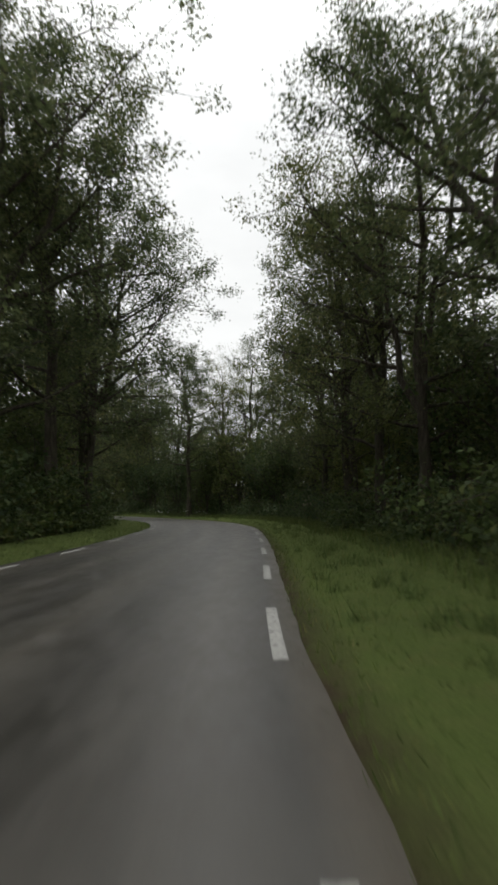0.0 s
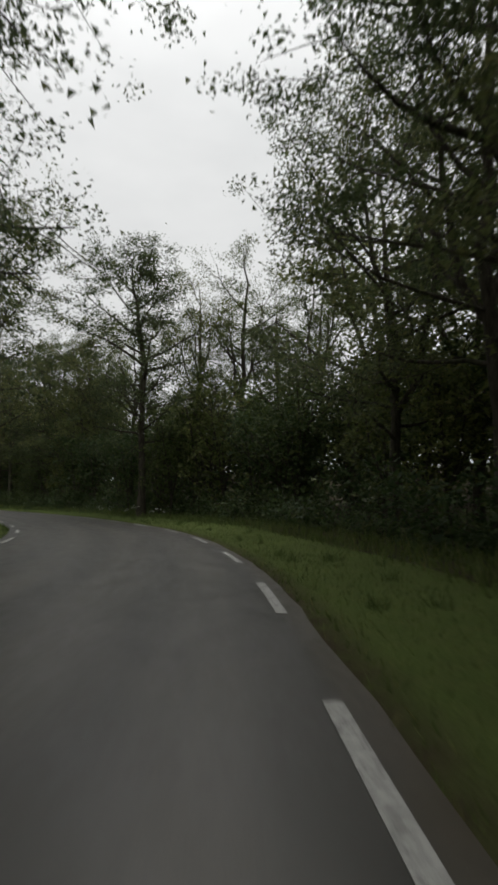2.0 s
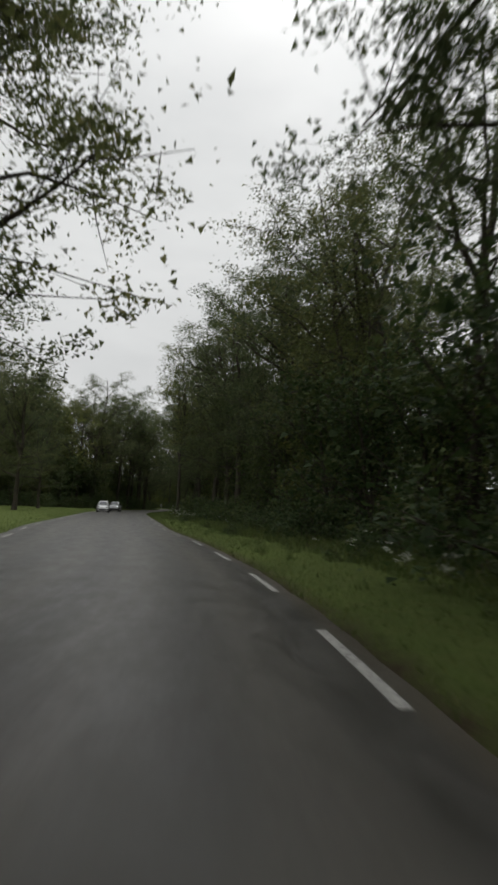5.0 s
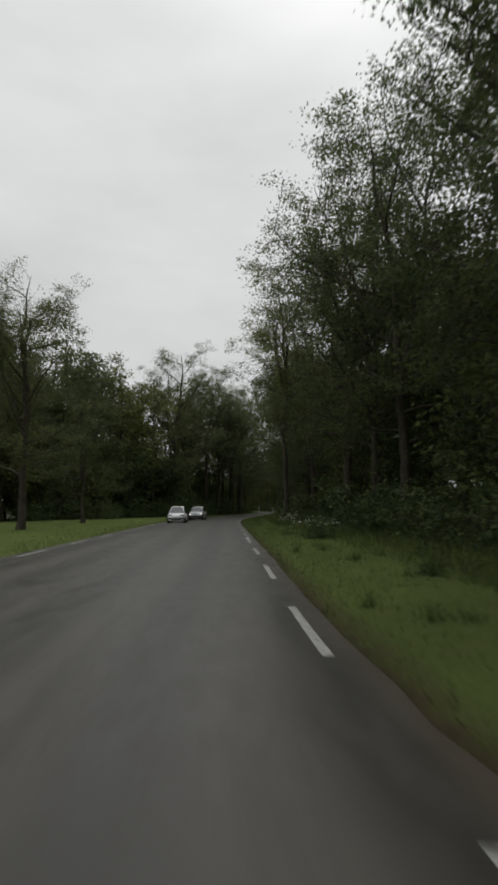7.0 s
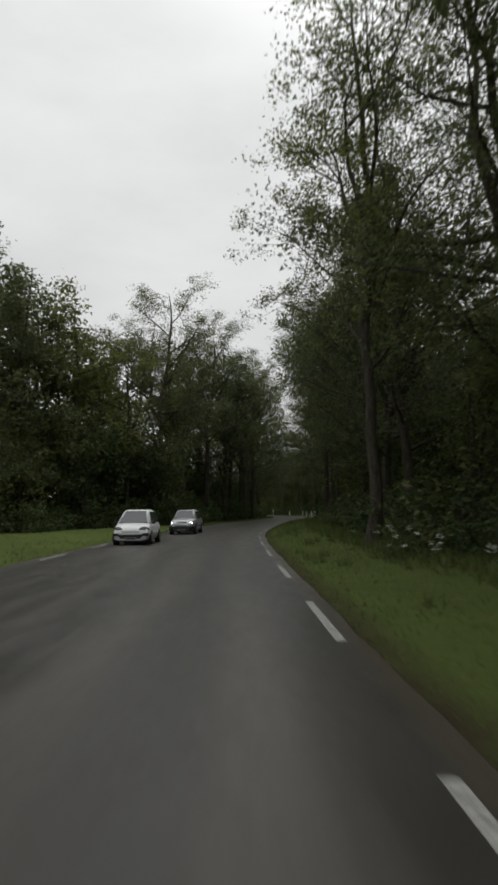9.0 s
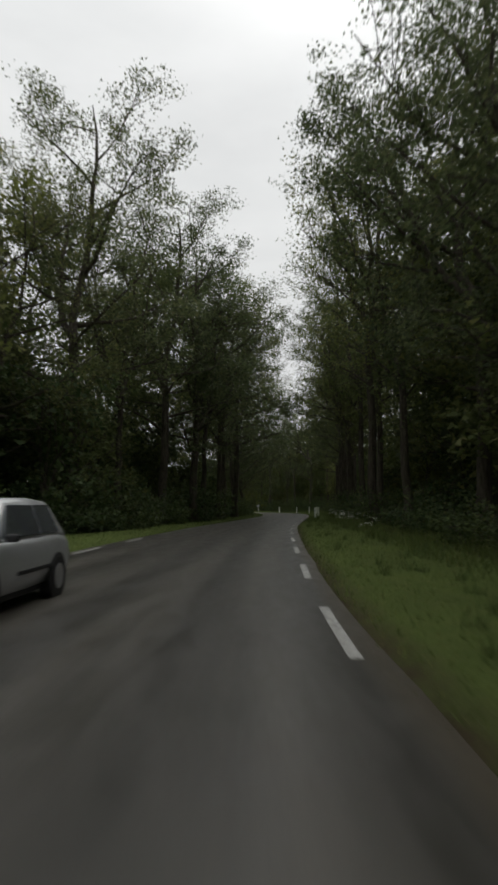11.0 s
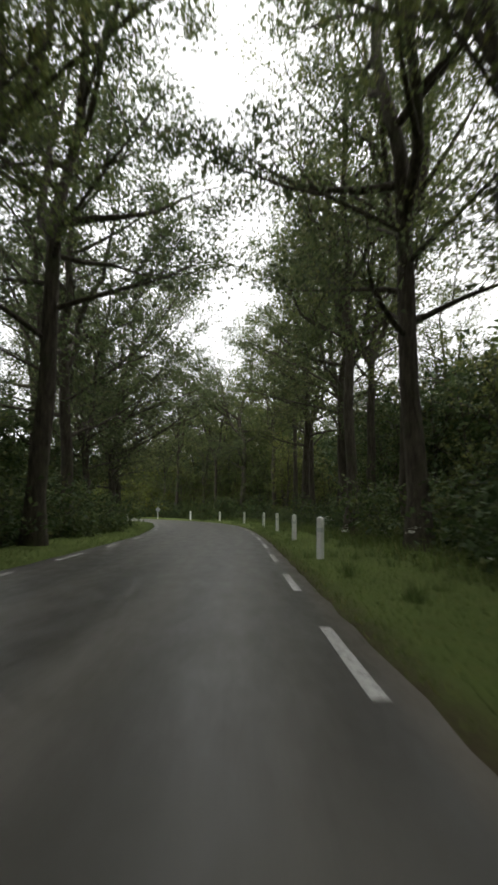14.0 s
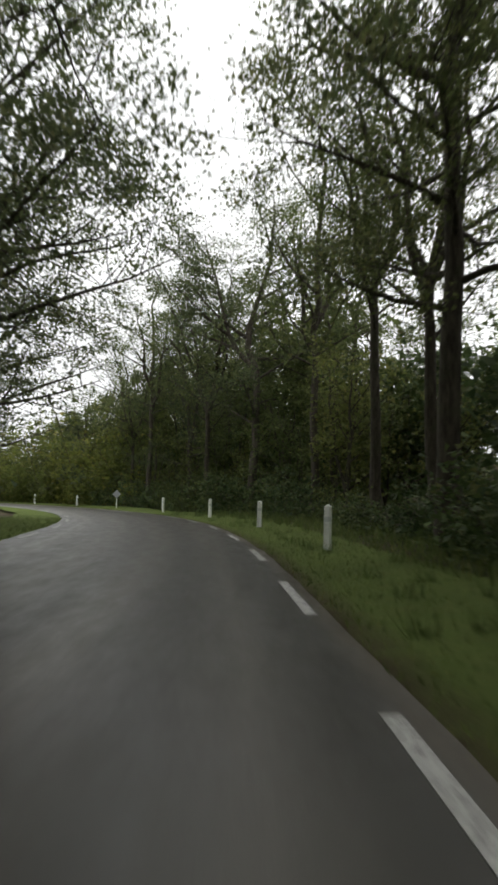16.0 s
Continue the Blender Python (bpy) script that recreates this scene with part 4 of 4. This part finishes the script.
    plate = part("number_plate", rounded(bm, 0.008, 1), PLATE, car)
    bm = bmesh.new()
    box(bm, x + 0.028 + 0.05 * lit, x + 0.032 + 0.05 * lit, -0.19, 0.19, 0.275, 0.325)
    part("dark_bar", bm, BAR, plate)
    bm = bmesh.new()
    box(bm, -long / 2 + 0.15, long / 2 - 0.2, -h * 0.86, h * 0.86, 0.16, 0.3)
    part("underbody", rounded(bm, 0.03), BLACK_TRIM, car)
    return car


hatch = build_car(
    "hatchback_car", "small white five-door hatchback with black bumper strips on the asphalt", WHITE_PAINT, 3.85, 1.69, 1.60, False,
    [(-1.92, 0.70, 0.30, 0.78), (-1.84, 0.79, 0.24, 0.95), (-1.3, 0.825, 0.20, 0.99), (0.0, 0.835, 0.19, 0.97), (0.9, 0.83, 0.19, 0.95), (1.30, 0.825, 0.20, 0.93), (1.60, 0.81, 0.20, 0.845), (1.79, 0.775, 0.20, 0.755), (1.885, 0.73, 0.20, 0.67), (1.92, 0.67, 0.22, 0.60)],
    (-1.80, -1.35, 0.36, 1.24),
    dict(sill=0.95, wheel=0.30, axles=(-1.2, 1.26), x=1.915, lamp_back=0.15, lamp_z=0.70, lamp_size=(0.24, 0.125), grille=(-0.40, 0.40, 0.555, 0.655), slats=2, slat_mat=STEEL),
)
retro = build_car(
    "compact_car", "silver rounded compact car with lit headlights and dark lower bumper", SILVER_PAINT, 4.29, 1.70, 1.60, True,
    [(-2.12, 0.70, 0.34, 0.80), (-2.02, 0.80, 0.28, 0.98), (-1.4, 0.84, 0.24, 1.04), (0.0, 0.85, 0.23, 1.02), (0.85, 0.84, 0.23, 1.01), (1.4, 0.82, 0.24, 0.98), (1.85, 0.77, 0.26, 0.90), (2.05, 0.68, 0.30, 0.78), (2.12, 0.60, 0.34, 0.66)],
    (-1.95, -1.5, 0.30, 1.02),
    dict(sill=1.0, wheel=0.33, axles=(-1.28, 1.33), x=2.10, lamp_back=0.17, lamp_z=0.72, lamp_size=(0.16, 0.14), grille=(-0.34, 0.34, 0.56, 0.86), slats=6, slat_mat=STEEL),
)


def park(car, front_x, front_y, long):
    d, u = from_road(np.array([[front_x, front_y]]))
    _, t = line_at(u + long / 2)
    tx, ty = t[0]
    car.matrix_basis = pose(front_x + tx * long / 2, front_y + ty * long / 2, 0.0, 0, 0, math.degrees(math.atan2(-ty, -tx)))


park(hatch, -62.2, 144.0, 3.85)
park(retro, -68.0, 155.0, 4.29)

# ================= grass and flowers =================


def grass(name, spots, tall, wide, label):
    """Blades, one triangle each, leaning at random."""
    rng = np.random.default_rng(len(spots))
    n = len(spots)
    z = relief(spots) + 0.0
    a = rng.uniform(0, 6.283, n)
    side = np.stack([np.cos(a), np.sin(a), np.zeros(n)], 1)
    hgt = tall * rng.uniform(0.5, 1.3, n)
    base = np.c_[spots, z - 0.01]
    tip = base + np.c_[rng.normal(0, 0.35, (n, 2)) * hgt[:, None], hgt]
    v = np.stack([base - side * wide / 2, base + side * wide / 2, tip], 1).reshape(-1, 3)
    ob = new(name, mesh_of(name, v, np.arange(3 * n).reshape(n, 3), BLADE))
    return tagged(ob, label, "grass", kind="stuff")


gr = np.random.default_rng(77)
n = 62000
gu = gr.uniform(-12, 300, n)
gd = 0.29 + 4.3 * gr.beta(1.0, 1.35, n)
grass("grass", beside(gu, gd), 0.11, 0.022, "short green verge grass with dry blades")
n = 26000
gu, gd = gr.uniform(-12, 300, n), gr.uniform(3.2, 6.0, n)
grass("tall_grass", beside(gu, gd), 0.45, 0.03, "tall seeding grass at the foot of the wood")
n = 34000
gu = gr.uniform(-10, 290, n)
gd = -road_width(gu) - 0.28 - gr.uniform(0, 1, n) ** 1.6 * np.minimum(meadow_depth(gu), 14)
grass("grass", beside(gu, gd), 0.13, 0.026, "short green grass of the verge and meadow")


# loose tufts of longer grass in the verges
hub_u, hub_d = gr.uniform(-12, 300, 420), gr.uniform(0.9, 4.6, 420)
tuft_u, tuft_d = np.repeat(hub_u, 36) + gr.normal(0, 0.13, 420 * 36), np.repeat(hub_d, 36) + gr.normal(0, 0.10, 420 * 36)
grass("grass_tufts", beside(tuft_u, tuft_d), 0.30, 0.020, "longer tufts of grass in the verge")


def flowers(name, us, ds, label):
    """White umbels on leafy stalks."""
    rng = np.random.default_rng(8)
    v, f, w, g = [], [], [], []
    for x, y in beside(us, ds):
        z0, h = ground_z(x, y) - 0.08, rng.uniform(0.5, 1.05)
        lean = rng.normal(0, 0.12, 2)
        top = np.array([x + lean[0], y + lean[1], z0 + h])
        o = len(w)
        w += [(x - 0.008, y, z0), (x + 0.008, y, z0), tuple(top)]
        g.append((o, o + 1, o + 2))
        for _ in range(7):
            q, s = rng.uniform(0, 6.28), rng.uniform(0.1, 0.7)
            p = np.array([x + lean[0] * s, y + lean[1] * s, z0 + h * s])
            r, o = rng.uniform(0.10, 0.22), len(w)
            along, across = np.array([math.cos(q), math.sin(q), rng.uniform(-0.1, 0.7)]), np.array([-math.sin(q), math.cos(q), 0.0])
            w += [tuple(p), tuple(p + along * r * 0.5 + across * r * 0.22), tuple(p + along * r), tuple(p + along * r * 0.5 - across * r * 0.22)]
            g.append((o, o + 1, o + 2, o + 3))
        for head in range(rng.integers(1, 4)):
            mid = top + rng.normal(0, 0.09, 3) * (head > 0)
            for _ in range(14):
                p = mid + np.append(rng.normal(0, 0.055, 2), rng.normal(0.0, 0.02))
                o, r = len(v), rng.uniform(0.018, 0.034)
                q = rng.uniform(0, 6.28)
                v += [(p[0] + r * math.cos(q + k * 1.57), p[1] + r * math.sin(q + k * 1.57), p[2] + rng.normal(0, 0.006)) for k in range(4)]
                f.append((o, o + 1, o + 2, o + 3))
    ob = tagged(new(name, mesh_of(name, v, f, PETAL)), label, "flowers", kind="stuff")
    part("stalks", mesh_of("stalks", w, g, BLADE), None, ob)
    return ob


fu = np.r_[gr.normal(128, 2, 14), gr.normal(136, 2, 14), gr.normal(148, 3, 9), gr.uniform(100, 156, 12), gr.normal(204, 2.5, 13), gr.normal(213, 1.5, 15), gr.uniform(186, 232, 20), gr.uniform(64, 88, 24), gr.normal(246, 3, 12)]
flowers("wildflowers", fu, 2.9 + gr.gamma(2.0, 0.32, len(fu)), "white umbel wildflowers in the tall verge grass")

# ================= road markings, piece by piece =================


def dash_mesh(u, d):
    us = np.linspace(u, u + 3.0, 7)
    half = float(np.interp(u, [60, 85, 150, 180], [0.075, 0.056, 0.056, 0.075]))
    p, q = beside(us, d - half), beside(us, d + half)
    o = beside(u, d)[0]
    v = [(*(a - o), 0.0) for a in p] + [(*(a - o), 0.0) for a in q]
    k = len(us)
    top = [(x, y, 0.006) for x, y, _ in v]
    f = [(2 * k + i, 2 * k + k + i, 2 * k + k + i + 1, 2 * k + i + 1) for i in range(k - 1)]
    f += [(i, i + 1, 2 * k + i + 1, 2 * k + i) for i in range(k - 1)] + [(k + i + 1, k + i, 3 * k + i, 3 * k + i + 1) for i in range(k - 1)]
    f += [(0, 2 * k, 3 * k, k), (k - 1, 2 * k - 1, 4 * k - 1, 3 * k - 1)]
    return mesh_of("dash", v + top, f, PAINT), o


for k in range(int((U1 - U0) / 6.5) - 1):
    u = U0 + 6.5 * k
    sway = float(np.interp(u, [80, 105, 122, 136, 152, 195, 228, 250, 270], [0.03, -0.03, -0.01, 0.05, 0.03, -0.03, -0.04, 0.04, 0.06]))
    for d in (sway, -float(road_width(u + 1.5)) + 0.05):
        me, o = dash_mesh(u, d)
        ob = part("dash", me, PAINT, road)
        ob.location = (o[0], o[1], 0.001)
